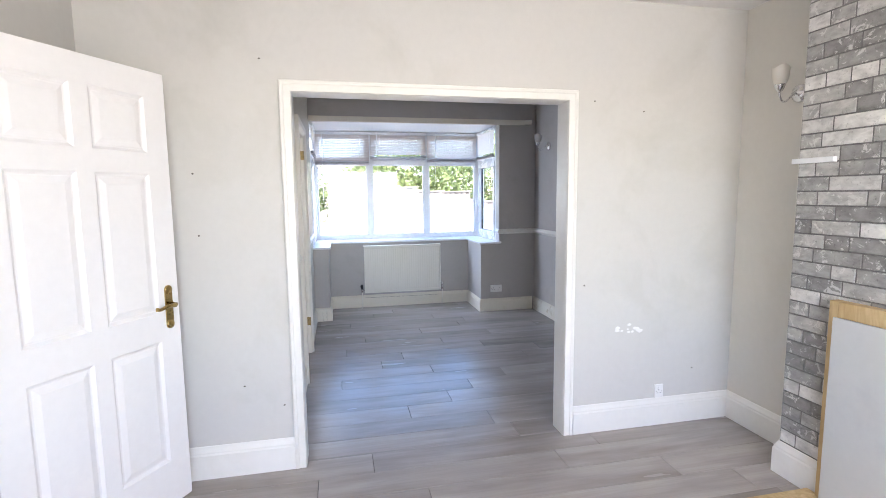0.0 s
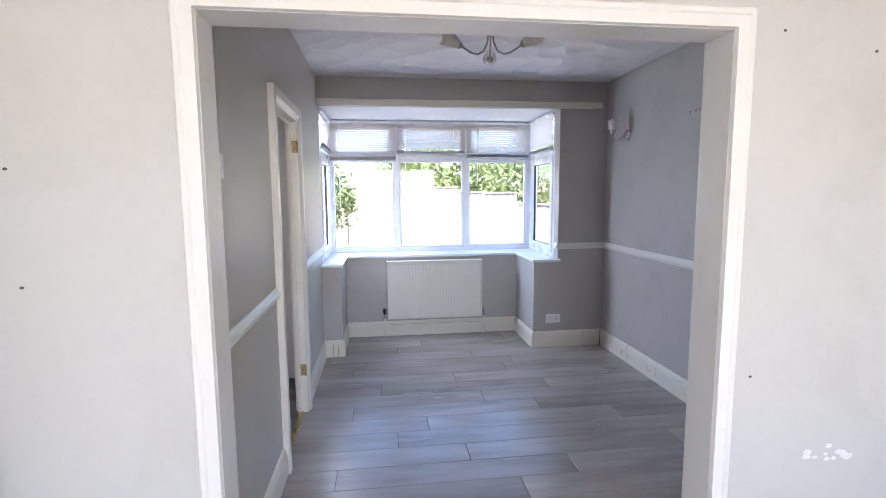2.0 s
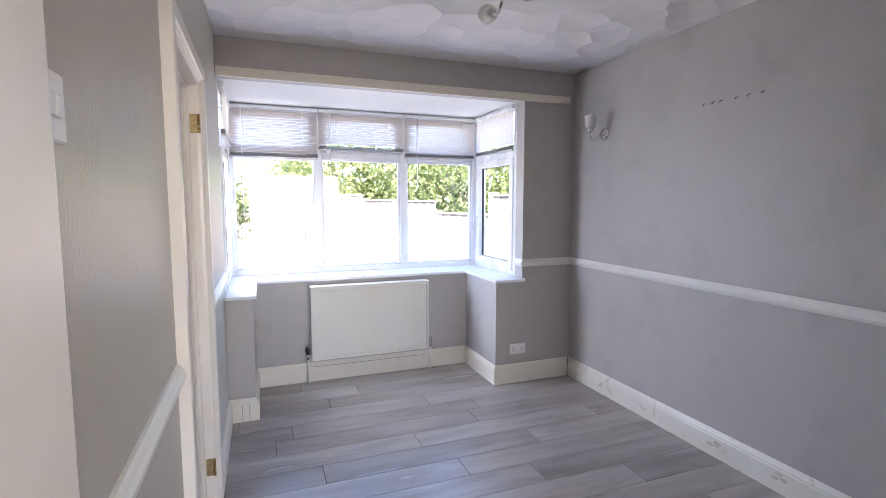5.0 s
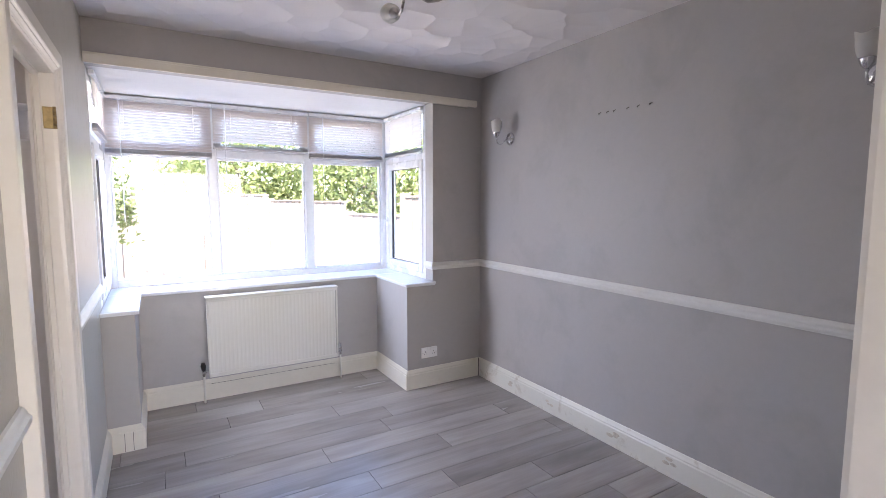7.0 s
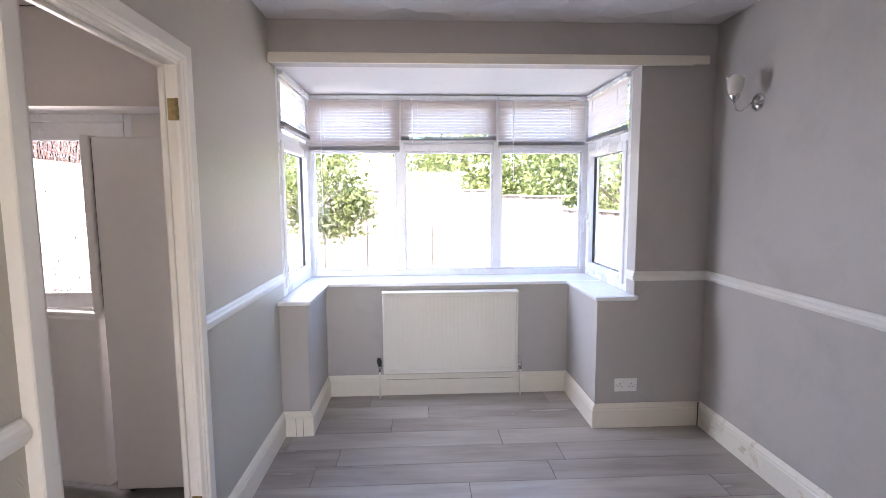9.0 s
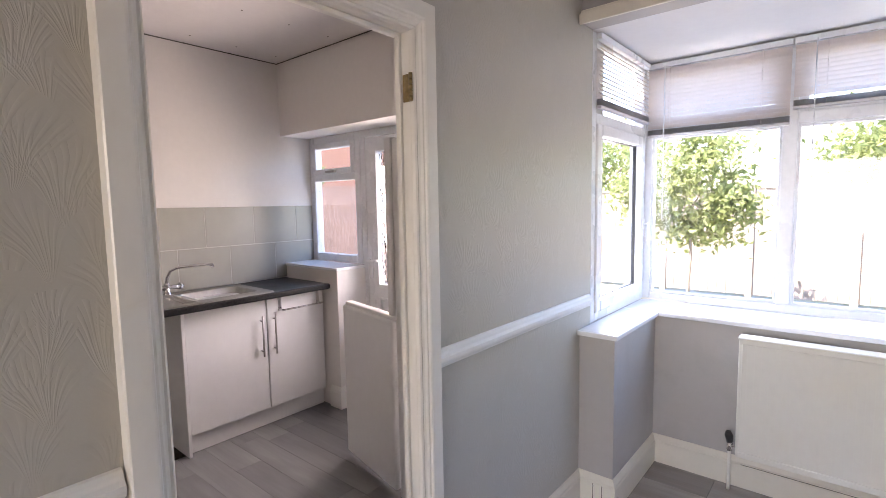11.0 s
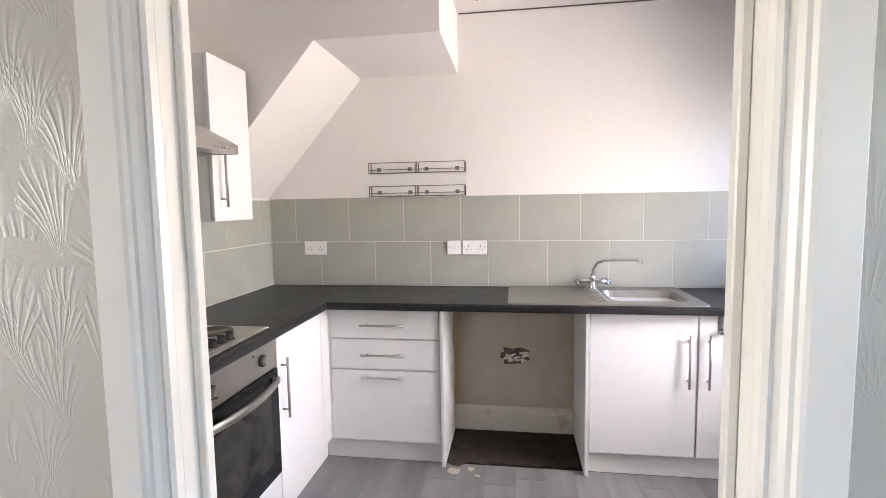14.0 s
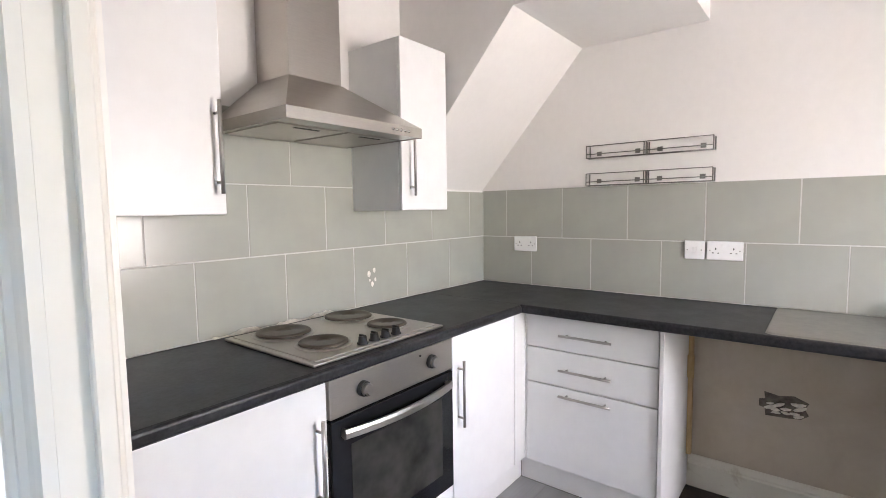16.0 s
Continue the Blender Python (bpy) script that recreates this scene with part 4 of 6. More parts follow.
# panelled door of the front room, standing open
def panel_door():
    """Six-panel leaf built closed along +x from its hinge edge at the origin."""
    th = thing("door_1", (0, 0, 0), "white six-panel door standing open on brass hardware", "door", "", "structure")
    W, H, T = 0.762, 1.98, 0.035
    st = 0.105
    cols = ((st, 0.347), (0.415, W - st))
    rows = ((0.22, 0.79), (0.92, 1.54), (1.63, 1.87))
    bm = wall_mesh("y", -T, 0, 0, W, 0.006, H, [(c[0], c[1], r[0], r[1]) for c in cols for r in rows])
    part("leaf", bm, M_DOOR, th)
    for c in cols:
        for r in rows:
            bm = B()
            for f, s in ((-T, 1), (0, -1)):
                lv = []
                for ins, dep in ((0, 0.0), (0.012, 0.009), (0.02, 0.010), (0.045, 0.003)):
                    lv.append([bm.verts.new((x, f + s * dep, z)) for x, z in ((c[0] + ins, r[0] + ins), (c[1] - ins, r[0] + ins), (c[1] - ins, r[1] - ins), (c[0] + ins, r[1] - ins))])
                for p0, p1 in zip(lv, lv[1:]):
                    for k in range(4):
                        bm.faces.new((p0[k], p0[(k + 1) % 4], p1[(k + 1) % 4], p1[k]))
                bm.faces.new(lv[-1])
            part("panel", bm, M_DOOR, th)
    bm = B()
    rbox(bm, W - 0.075, W - 0.035, -T - 0.005, -T + 0.001, 0.86, 1.02, 0.002)
    lathe(bm, [(0.02, 0), (0.02, 0.006), (0.012, 0.008), (0.0, 0.008)], pose(W - 0.055, -T, 1.02, 90), 14)
    lathe(bm, [(0.02, 0), (0.02, 0.006), (0.012, 0.008), (0.0, 0.008)], pose(W - 0.055, -T, 0.86, 90), 14)
    hp = part("handle_plate", bm, M_BRASS, th, "ornate polished brass lever plate")
    bm = B()
    tube(bm, [(W - 0.055, -T, 0.955), (W - 0.055, -T - 0.045, 0.955), (W - 0.068, -T - 0.055, 0.955), (W - 0.11, -T - 0.055, 0.958), (W - 0.145, -T - 0.052, 0.948), (W - 0.162, -T - 0.05, 0.953)],
         [0.009, 0.009, 0.010, 0.008, 0.007, 0.009], 10)
    part("lever", bm, M_BRASS, hp)
    bm = B()
    rbox(bm, W - 0.003, W + 0.002, -T + 0.006, -0.006, 0.86, 1.02, 0.001, 1)
    part("latch_plate", bm, M_BRASS, th)
    return th


door1 = panel_door()
door1.matrix_world = pose(-0.9685, 1.738, 0.0, 0, 0, 60)
casing("door_casing", "x", FX0, 1, 0.97, 1.757, 1.99, "white moulded casing of the hall doorway", M_WHITE, CAS)


# ---- things: dining room ----
def radiator():
    th = thing("radiator", (0.98, 6.13, 0.0), "cream fluted panel radiator with chipped top below the sill", "radiator")
    x0, x1, z0, z1 = 0.485, 1.468, 0.20, 0.795
    yf, yb = 6.072, 6.135
    bm = B()
    n = 33
    step = (x1 - x0 - 0.03) / n
    lo, hi = [], []
    for i in range(n):
        a = x0 + 0.015 + i * step
        for dx, d in ((0.0, 0.0), (0.30, 0.0), (0.42, 0.0007), (0.70, 0.0007), (0.82, 0.0)):
            for lst, z in ((lo, z0 + 0.03), (hi, z1 - 0.03)):
                lst.append(bm.verts.new((a + dx * step, yf - d, z)))
    for k in range(len(lo) - 1):
        bm.faces.new((lo[k], lo[k + 1], hi[k + 1], hi[k]))
    part("fluted_panel", bm, M_RAD, th)
    bm = B()
    rbox(bm, x0, x1, yf - 0.004, yf + 0.012, z1 - 0.03, z1, 0.005)
    rbox(bm, x0, x1, yf - 0.004, yf + 0.012, z0, z0 + 0.03, 0.005)
    rbox(bm, x0, x0 + 0.015, yf - 0.004, yf + 0.012, z0, z1, 0.005)
    rbox(bm, x1 - 0.015, x1, yf - 0.004, yf + 0.012, z0, z1, 0.005)
    part("panel_edge", bm, M_RAD, th)
    bm = B()
    rbox(bm, x0 + 0.005, x1 - 0.005, yb - 0.015, yb + 0.01, z0 + 0.005, z1 - 0.012, 0.005)
    part("back_panel", bm, M_RAD, th)
    bm = B()
    for i in range(16):
        a = x0 + 0.04 + i * (x1 - x0 - 0.08) / 15
        box(bm, a - 0.001, a + 0.001, yf + 0.012, yb - 0.015, z0 + 0.04, z1 - 0.03)
    part("convector_fin", bm, M_RAD, th)
    bm = B()
    rbox(bm, x0 - 0.004, x1 + 0.004, yf - 0.008, yb + 0.012, z1 - 0.006, z1 + 0.006, 0.004)
    part("top_grille", bm, M_RAD, th)
    for a in (x0 + 0.15, x1 - 0.15):
        bm = B()
        rbox(bm, a - 0.015, a + 0.015, yb + 0.01, BY - 0.001, z0 + 0.05, z1 - 0.06, 0.003)
        part("bracket", bm, M_RAD, th)
    for xe, s, mat, lab in ((x0, -1, M_BLACK, "black valve cap"), (x1, 1, M_CHROME, "tarnished lockshield valve")):
        xv = xe + s * 0.03
        bm = B()
        tube(bm, [(xe, yb - 0.02, 0.235), (xv, yb - 0.02, 0.235)], 0.009, 10)
        tube(bm, [(xv, yb - 0.02, 0.205), (xv, yb - 0.02, 0.25)], [0.013, 0.011], 10)
        v = part("valve", bm, M_CHROME, th)
        bm = B()
        if s < 0:
            tube(bm, [(xv, yb - 0.02, 0.248), (xv - 0.004, yb - 0.024, 0.285), (xv - 0.006, yb - 0.026, 0.305)], [0.014, 0.019, 0.012], 10)
        else:
            tube(bm, [(xv, yb - 0.02, 0.25), (xv, yb - 0.02, 0.27), (xv, yb - 0.02, 0.272), (xv, yb - 0.02, 0.30)], [0.012, 0.012, 0.009, 0.008], 10)
        part("valve_cap", bm, mat, v, lab)
        bm = B()
        tube(bm, [(xv, yb - 0.02, 0.0), (xv, yb - 0.02, 0.21)], 0.0075, 10)
        part("pipe", bm, M_RAD, th)
    return th


radiator()


def wall_light(at, out, label, group="wall lights"):
    """A swan-neck wall light with a tulip glass shade; out is the way off the wall."""
    th = thing("wall_light", at, label, "wall light", group)
    o = Vector(out)
    at = Vector(at)
    turn = o.to_track_quat("Z", "Y").to_matrix().to_4x4()
    m = Matrix.Translation(at) @ turn
    bm = B()
    rings = lathe(bm, [(0.048, 0.0), (0.048, 0.004), (0.044, 0.012), (0.030, 0.020), (0.012, 0.025), (0.010, 0.032)], m, 24)
    bm.faces.new(rings[-1])
    part("wall_plate", bm, M_CHROME, th)
    bm = B()
    z = Vector((0, 0, 1))
    tube(bm, [at + o * d + z * h for d, h in ((0.025, 0.0), (0.045, -0.004), (0.065, -0.022), (0.085, -0.042), (0.105, -0.048), (0.122, -0.036), (0.132, -0.012), (0.134, 0.006))], 0.005, 10)
    part("arm", bm, M_CHROME, th)
    top = Matrix.Translation(at + o * 0.134 + z * 0.006)
    bm = B()
    lathe(bm, [(0.006, -0.004), (0.012, 0.0), (0.020, 0.012), (0.026, 0.028), (0.027, 0.034), (0.0, 0.034)], top, 18)
    part("cup", bm, M_CHROME, th)
    bm = B()
    lathe(bm, [(0.022, 0.03), (0.030, 0.042), (0.036, 0.060), (0.039, 0.080), (0.040, 0.100), (0.043, 0.122)], top, 36, 0.008, 3)
    part("shade", bm, M_SHADE, th, "frosted tulip glass shade")
    return th


WL = "chrome swan-neck wall light with a frosted glass tulip shade"
wall_light((DX1, 5.19, 1.97), (-1, 0, 0), WL)
wall_light((DX1, 2.98, 1.97), (-1, 0, 0), WL)
wall_light((FX1, 2.12, 1.95), (-1, 0, 0), "chrome swan-neck wall light with a frosted glass shade in the alcove")


def chandelier():
    c = Vector((1.07, 3.96, CEIL))
    th = thing("ceiling_light", c, "nickel three-arm ceiling light with tulip glass shades", "ceiling light")
    bm = B()
    rings = lathe(bm, [(0.055, 0), (0.055, -0.006), (0.05, -0.02), (0.03, -0.032), (0.012, -0.036)], Matrix.Translation(c), 24)
    bm.faces.new(rings[-1])
    part("ceiling_rose", bm, M_NICKEL, th)
    for a in (78, 200, 320):
        d = Vector((math.cos(radians(a)), math.sin(radians(a)), 0))
        z = Vector((0, 0, 1))
        pts = [c + d * r + z * h for r, h in ((0.008, -0.03), (0.012, -0.10), (0.02, -0.17), (0.045, -0.222), (0.085, -0.245), (0.125, -0.242), (0.16, -0.228), (0.185, -0.215))]
        bm = B()
        tube(bm, pts, 0.0055, 10)
        arm = part("arm", bm, M_NICKEL, th)
        way = (d * 0.86 + z * 0.28).normalized()
        m = Matrix.Translation(pts[-1]) @ way.to_track_quat("Z", "Y").to_matrix().to_4x4()
        bm = B()
        lathe(bm, [(0.0, -0.006), (0.010, 0.0), (0.019, 0.012), (0.024, 0.028), (0.0, 0.03)], m, 18)
        part("cup", bm, M_NICKEL, arm)
        bm = B()
        lathe(bm, [(0.021, 0.022), (0.029, 0.036), (0.035, 0.056), (0.038, 0.078), (0.038, 0.096), (0.042, 0.115)], m, 36, 0.008, 3)
        part("shade", bm, M_SHADE, arm, "cream tulip glass shade")


chandelier()


def socket(at, axis, out, gangs=2, switches=0, label="white plastic double wall socket", size=None):
    """A wall plate, centred at 'at', that faces 'out' along the axis."""
    w = size or (0.146 if gangs == 2 else 0.086)
    h = 0.086
    th = thing("wall_socket", at, label, "socket", "sockets")

    def blk(bm, u0, u1, d0, d1, v0, v1, r=0.002):
        x, y, z = at
        if axis == "y":
            rbox(bm, x + u0, x + u1, y + out * d0, y + out * d1, z + v0, z + v1, r, 1)
        else:
            rbox(bm, x + out * d0, x + out * d1, y + u0, y + u1, z + v0, z + v1, r, 1)
    bm = B()
    blk(bm, -w / 2, w / 2, 0.0, 0.010, -h / 2, h / 2, 0.003)
    plate = part("face_plate", bm, M_PLASTIC, th)
    centres = (-0.036, 0.036) if gangs == 2 else (0.0,)
    if not switches:
        for c in centres:
            bm = B()
            blk(bm, c - 0.0025, c + 0.0025, 0.0095, 0.0105, 0.004, 0.013, 0.0004)
            for s in (-1, 1):
                blk(bm, c + s * 0.011 - 0.0035, c + s * 0.011 + 0.0035, 0.0095, 0.0105, -0.013, -0.009, 0.0004)
            part("pin_holes", bm, M_BLACK, plate)
    for i in range(switches or gangs):
        c = ((i - (switches - 1) / 2) * 0.022) if switches else centres[i] * 0.35
        bm = B()
        if switches:
            blk(bm, c - 0.009, c + 0.009, 0.009, 0.015, -0.014, 0.014, 0.002)
        else:
            blk(bm, c - 0.005, c + 0.005, 0.009, 0.014, 0.018, 0.032, 0.0015)
        part("rocker", bm, M_PLASTIC, plate)
    for c in (-w / 2 + 0.013, w / 2 - 0.013):
        bm = B()
        blk(bm, c - 0.003, c + 0.003, 0.0095, 0.0108, -0.003, 0.003, 0.001)
        part("screw", bm, M_NICKEL, plate)
    return th


socket((2.062, DY1, 0.278), "y", -1, 2, 0, "white plastic double socket above the skirting")
socket((DX0, 2.862, 1.58), "x", 1, 1, 2, "white plastic double light switch on the grey wallpaper")
socket((2.095, AY0, 0.213), "y", -1, 1, 0, "small white plastic outlet box above the skirting", 0.06)
socket((KX0 + 0.012, 2.922, 1.152), "x", 1, 2, 0, "white double socket on the tiled splashback")
socket((KX0 + 0.012, 3.817, 1.152), "x", 1, 1, 1, "white single switch on the tiled splashback")
socket((KX0 + 0.012, 3.942, 1.152), "x", 1, 2, 0, "white double socket on the tiled splashback")
socket((-0.43, KY0 + 0.012, 1.12), "y", 1, 2, 0, "white double socket on the tiled splashback")

# row of bare hooks on the right-hand wall
for off in (0.0, 0.06, 0.11, 0.205, 0.275, 0.355):
    y = 4.33 - off
    th = thing("wall_pin", (DX1, y, 2.024), "dark nail standing in the grey wall", "nail", "row of nails")
    bm = B()
    tube(bm, [(DX1, y, 2.024), (DX1 - 0.010, y - 0.006, 2.027), (DX1 - 0.013, y - 0.026, 2.031)], [0.0025, 0.0027, 0.0018], 6)
    part("shank", bm, M_DARKMARK, th)


# ---- things: front room ----
def fire_board():
    th = thing("fire_board", (2.34, 1.15, 0.0), "grey board in a bare pine frame closing the fireplace", "board")
    x = 2.335
    for y0, y1, z0, z1 in ((1.605, 1.645, 0.0, 0.955), (0.70, 0.74, 0.0, 0.955), (0.74, 1.605, 0.885, 0.955)):
        bm = B()
        rbox(bm, x - 0.022, 2.361, y0, y1, z0, z1, 0.003)
        part("batten", bm, M_BOARDWOOD, th)
    bm = B()
    rbox(bm, x - 0.034, x - 0.0225, 0.69, 1.617, 0.03, 0.885, 0.002)
    part("panel", bm, M_BOARD, th, "grey white painted sheet")


fire_board()
bm = B()
rbox(bm, 1.80, 2.335, 0.72, 1.70, 0.0, 0.03, 0.004)
th = thing("hearth_board", (2.07, 1.2, 0), "pale bare timber board lying at the hearth", "hearth")
part("board", bm, M_BOARDWOOD, th)
bm = B()
rbox(bm, 2.338, 2.363, 1.70, 1.905, 1.565, 1.59, 0.003)
part("strip", bm, M_UPVC, thing("cable_trunking", (2.35, 1.8, 1.565), "short white plastic trunking on the brick paper", "trunking"))


# ---- things: kitchen ----
def bar_handle(parent, p0, p1, out):
    """A round bar on two posts."""
    p0, p1, o = Vector(p0), Vector(p1), Vector(out)
    d = (p1 - p0).normalized()
    L = (p1 - p0).length
    bm = B()
    tube(bm, [p0 + o * 0.03, p1 + o * 0.03], 0.006, 10)
    for f in (0.13, 0.87):
        tube(bm, [p0 + d * L * f, p0 + d * L * f + o * 0.03], 0.0045, 8)
    return part("handle", bm, M_NICKEL, parent, "brushed steel bar handle")


WT0, WT1 = 0.872, 0.912     # worktop
SXF, HYF = -2.05, 3.17      # cabinet fronts: sink run and cooker run


def base_unit_x(y0, y1, name="base_cabinet", label="white base cabinet with a bar handle", doors=True, handle_at=1):
    """A unit of the sink run, facing +x."""
    th = thing(name, (SXF - 0.25, (y0 + y1) / 2, 0.12), label, "cabinet", "kitchen base cabinets")
    bm = B()
    box(bm, KX0 + 0.03, SXF - 0.02, y0 + 0.002, y1 - 0.002, 0.125, WT0 - 0.002)
    part("body", bm, M_UNIT, th)
    if doors:
        bm = B()
        rbox(bm, SXF - 0.018, SXF, y0 + 0.003, y1 - 0.003, 0.125, WT0 - 0.014, 0.003)
        d = part("door", bm, M_UNIT, th)
        yh = (y1 - 0.045) if handle_at > 0 else (y0 + 0.045)
        bar_handle(d, (SXF, yh, 0.49), (SXF, yh, 0.76), (1, 0, 0))
    return th


def plinth(name, bx, label="white plinth under the base cabinets"):
    bm = B()
    rbox(bm, *bx, 0.003)
    return tagged(new(name, finish(bm, name, M_UNIT)), label, "plinth", "kitchen plinths")


# drawer unit
du = base_unit_x(3.18, 3.79, "drawer_cabinet", "white three-drawer base cabinet with steel bar handles", False)
for z0, z1, zh in ((0.700, WT0 - 0.014, 0.775), (0.528, 0.695, 0.612), (0.125, 0.522, 0.490)):
    bm = B()
    rbox(bm, SXF - 0.018, SXF, 3.183, 3.786, z0, z1, 0.003)
    d = part("drawer_front", bm, M_UNIT, du)
    bar_handle(d, (SXF, 3.36, zh), (SXF, 3.60, zh), (1, 0, 0))
for y0, y1, x1 in ((3.792, 3.81, SXF + 0.012), (4.538, 4.556, SXF + 0.012)):
    bm = B()
    rbox(bm, KX0 + 0.002, x1, y0, y1, 0.0, WT0 - 0.002, 0.002, 1)
    tagged(new("end_panel", finish(bm, "end_panel", M_UNIT)), "white end panel beside the empty appliance space", "panel", "end panels")
base_unit_x(4.558, 5.076, "sink_cabinet", "white sink base cabinet with a bar handle", True, 1)
u = base_unit_x(5.078, 5.526, "base_cabinet", "white base cabinet with a towel rail over its door", True, -1)
th = thing("towel_rail", (SXF, 5.32, 0.78), "chrome over-door towel rail", "towel rail")
bm = B()
tube(bm, [(SXF + 0.045, 5.16, 0.775), (SXF + 0.045, 5.49, 0.775)], 0.006, 10)
part("bar", bm, M_CHROME, th)
for y in (5.175, 5.475):
    bm = B()
    rbox(bm, SXF + 0.001, SXF + 0.004, y - 0.012, y + 0.012, 0.765, WT0 - 0.004, 0.001, 1)
    rbox(bm, SXF + 0.001, SXF + 0.048, y - 0.010, y + 0.010, 0.768, 0.782, 0.002, 1)
    part("hook", bm, M_CHROME, th)
th = thing("door_catch", (SXF, 4.84, 0.85), "small pale catch under the worktop", "catch")
bm = B()
rbox(bm, SXF - 0.004, SXF + 0.006, 4.79, 4.88, 0.862, 0.871, 0.002)
part("plate", bm, M_PLASTIC, th)
plinth("plinth", (SXF - 0.055, SXF - 0.04, 3.13, 3.79, 0.0, 0.12))
plinth("plinth", (SXF - 0.055, SXF - 0.04, 4.558, 5.53, 0.0, 0.12))
plinth("plinth", (-2.09, -0.19, HYF - 0.055, HYF - 0.04, 0.0, 0.12))

# corner post and cooker run, facing +y
bm = B()
rbox(bm, SXF - 0.018, -1.955, HYF - 0.018, HYF, 0.125, WT0 - 0.003, 0.002, 1)
rbox(bm, SXF - 0.018, SXF, HYF + 0.001, 3.18, 0.125, WT0 - 0.003, 0.002, 1)
tagged(new("corner_post", finish(bm, "corner_post", M_UNIT)), "white corner filler between the cabinets", "panel")


def base_unit_y(x0, x1, handle_at, label):
    th = thing("base_cabinet", ((x0 + x1) / 2, HYF - 0.25, 0.12), label, "cabinet", "kitchen base cabinets")
    bm = B()
    box(bm, x0 + 0.002, x1 - 0.002, KY0 + 0.03, HYF - 0.02, 0.125, WT0 - 0.002)
    part("body", bm, M_UNIT, th)
    bm = B()
    rbox(bm, x0 + 0.003, x1 - 0.003, HYF - 0.018, HYF, 0.125, WT0 - 0.014, 0.003)
    d = part("door", bm, M_UNIT, th)
    xh = x1 - 0.04 if handle_at > 0 else x0 + 0.04
    bar_handle(d, (xh, HYF, 0.49), (xh, HYF, 0.76), (0, 1, 0))
    return th


base_unit_y(-1.953, -1.468, 1, "white corner base cabinet with a bar handle")
base_unit_y(-0.862, -0.19, -1, "white base cabinet with a bar handle beside the oven")


def oven():
    x0, x1 = -1.464, -0.868
    th = thing("oven", ((x0 + x1) / 2, 2.9, 0.26), "built-in steel electric oven with a black glass door", "oven")
    bm = B()
    box(bm, x0 + 0.02, x1 - 0.02, KY0 + 0.06, HYF - 0.02, 0.13, WT0 - 0.02)
    part("casing", bm, M_BLACK, th)
    bm = B()
    rbox(bm, x0, x1, HYF - 0.02, HYF + 0.004, 0.737, 0.858, 0.003)
    panel = part("control_panel", bm, M_STEEL, th)
    for x in (x0 + 0.13, x1 - 0.13):
        bm = B()
        lathe(bm, [(0.025, 0.0), (0.025, 0.012), (0.022, 0.016), (0.018, 0.016)], pose(x, HYF + 0.004, 0.80, -90), 20)
        part("knob_collar", bm, M_BLACK, panel, "black plastic collar")
        bm = B()
        r = lathe(bm, [(0.020, 0.014), (0.0205, 0.027), (0.018, 0.031)], pose(x, HYF + 0.004, 0.80, -90), 20)
        bm.faces.new(r[-1])
        part("knob", bm, M_NICKEL, panel, "round steel control knob")
    bm = B()
    lathe(bm, [(0.004, 0), (0.004, 0.003), (0, 0.003)], pose(x0 + 0.19, HYF + 0.004, 0.835, -90), 8)
    part("indicator", bm, M_BLACK, panel)
    bm = B()
    rbox(bm, x0, x1, HYF - 0.02, HYF + 0.006, 0.262, 0.730, 0.004)
    door = part("oven_door", bm, M_OVENGLASS, th, "black glass oven door")
    bm = B()
    rbox(bm, x0 + 0.07, x1 - 0.075, HYF + 0.0045, HYF + 0.0075, 0.335, 0.64, 0.001, 1)
    part("window_pane", bm, M_OVENWIN, door)
    bm = B()
    pts = []
    for k in range(13):
        f = k / 12
        pts.append((x0 + 0.035 + f * (x1 - x0 - 0.07), f))
    rows = []
    for x, f in pts:
        bow = 0.018 + 0.034 * (1 - (2 * f - 1) ** 2)
        y = HYF + 0.006 + bow
        rows.append([bm.verts.new((x, yy, zz)) for yy, zz in ((y, 0.672), (y + 0.008, 0.676), (y + 0.009, 0.694), (y + 0.006, 0.704), (y - 0.006, 0.702), (y - 0.008, 0.676))])
    for a, b in zip(rows, rows[1:]):
        for k in range(6):
            bm.faces.new((a[k], a[(k + 1) % 6], b[(k + 1) % 6], b[k]))
    bm.faces.new(rows[0])
    bm.faces.new(rows[-1])
    for x in (x0 + 0.037, x1 - 0.052):
        rbox(bm, x, x + 0.015, HYF + 0.005, HYF + 0.026, 0.675, 0.70, 0.002, 1)
    part("handle", bm, M_STEEL, door, "bowed brushed steel handle")
    bm = B()
    rbox(bm, -1.19, -1.145, HYF + 0.0045, HYF + 0.0075, 0.292, 0.299, 0.0005, 1)
    part("badge", bm, M_NICKEL, door)
    bm = B()
    rbox(bm, x0, x1, HYF - 0.018, HYF, 0.125, 0.257, 0.003)
    part("lower_panel", bm, M_UNIT, th)


oven()

# worktop: two arms of one L, cut round the sink
fx = -1.955
worktop = thing("worktop", (-2.24, 3.2, WT0), "black slate-effect laminate worktop turning the corner", "worktop")
bm = B()
rbox(bm, fx, -0.16, KY0 + 0.001, 3.212, WT0, WT1, 0.012, 3)
part("cooker_length", bm, M_WORKTOP, worktop)
bm = B()
rbox(bm, KX0 + 0.001, fx, KY0 + 0.001, 4.66, WT0, WT1, 0.012, 3)
rbox(bm, KX0 + 0.001, -2.455, 4.645, 5.09, WT0, WT1, 0.002, 1)
rbox(bm, -2.105, fx, 4.645, 5.09, WT0, WT1, 0.012, 3)
rbox(bm, KX0 + 0.001, fx, 5.06, 5.528, WT0, WT1, 0.012, 3)
part("sink_length", bm, M_WORKTOP, worktop)
bm = B()
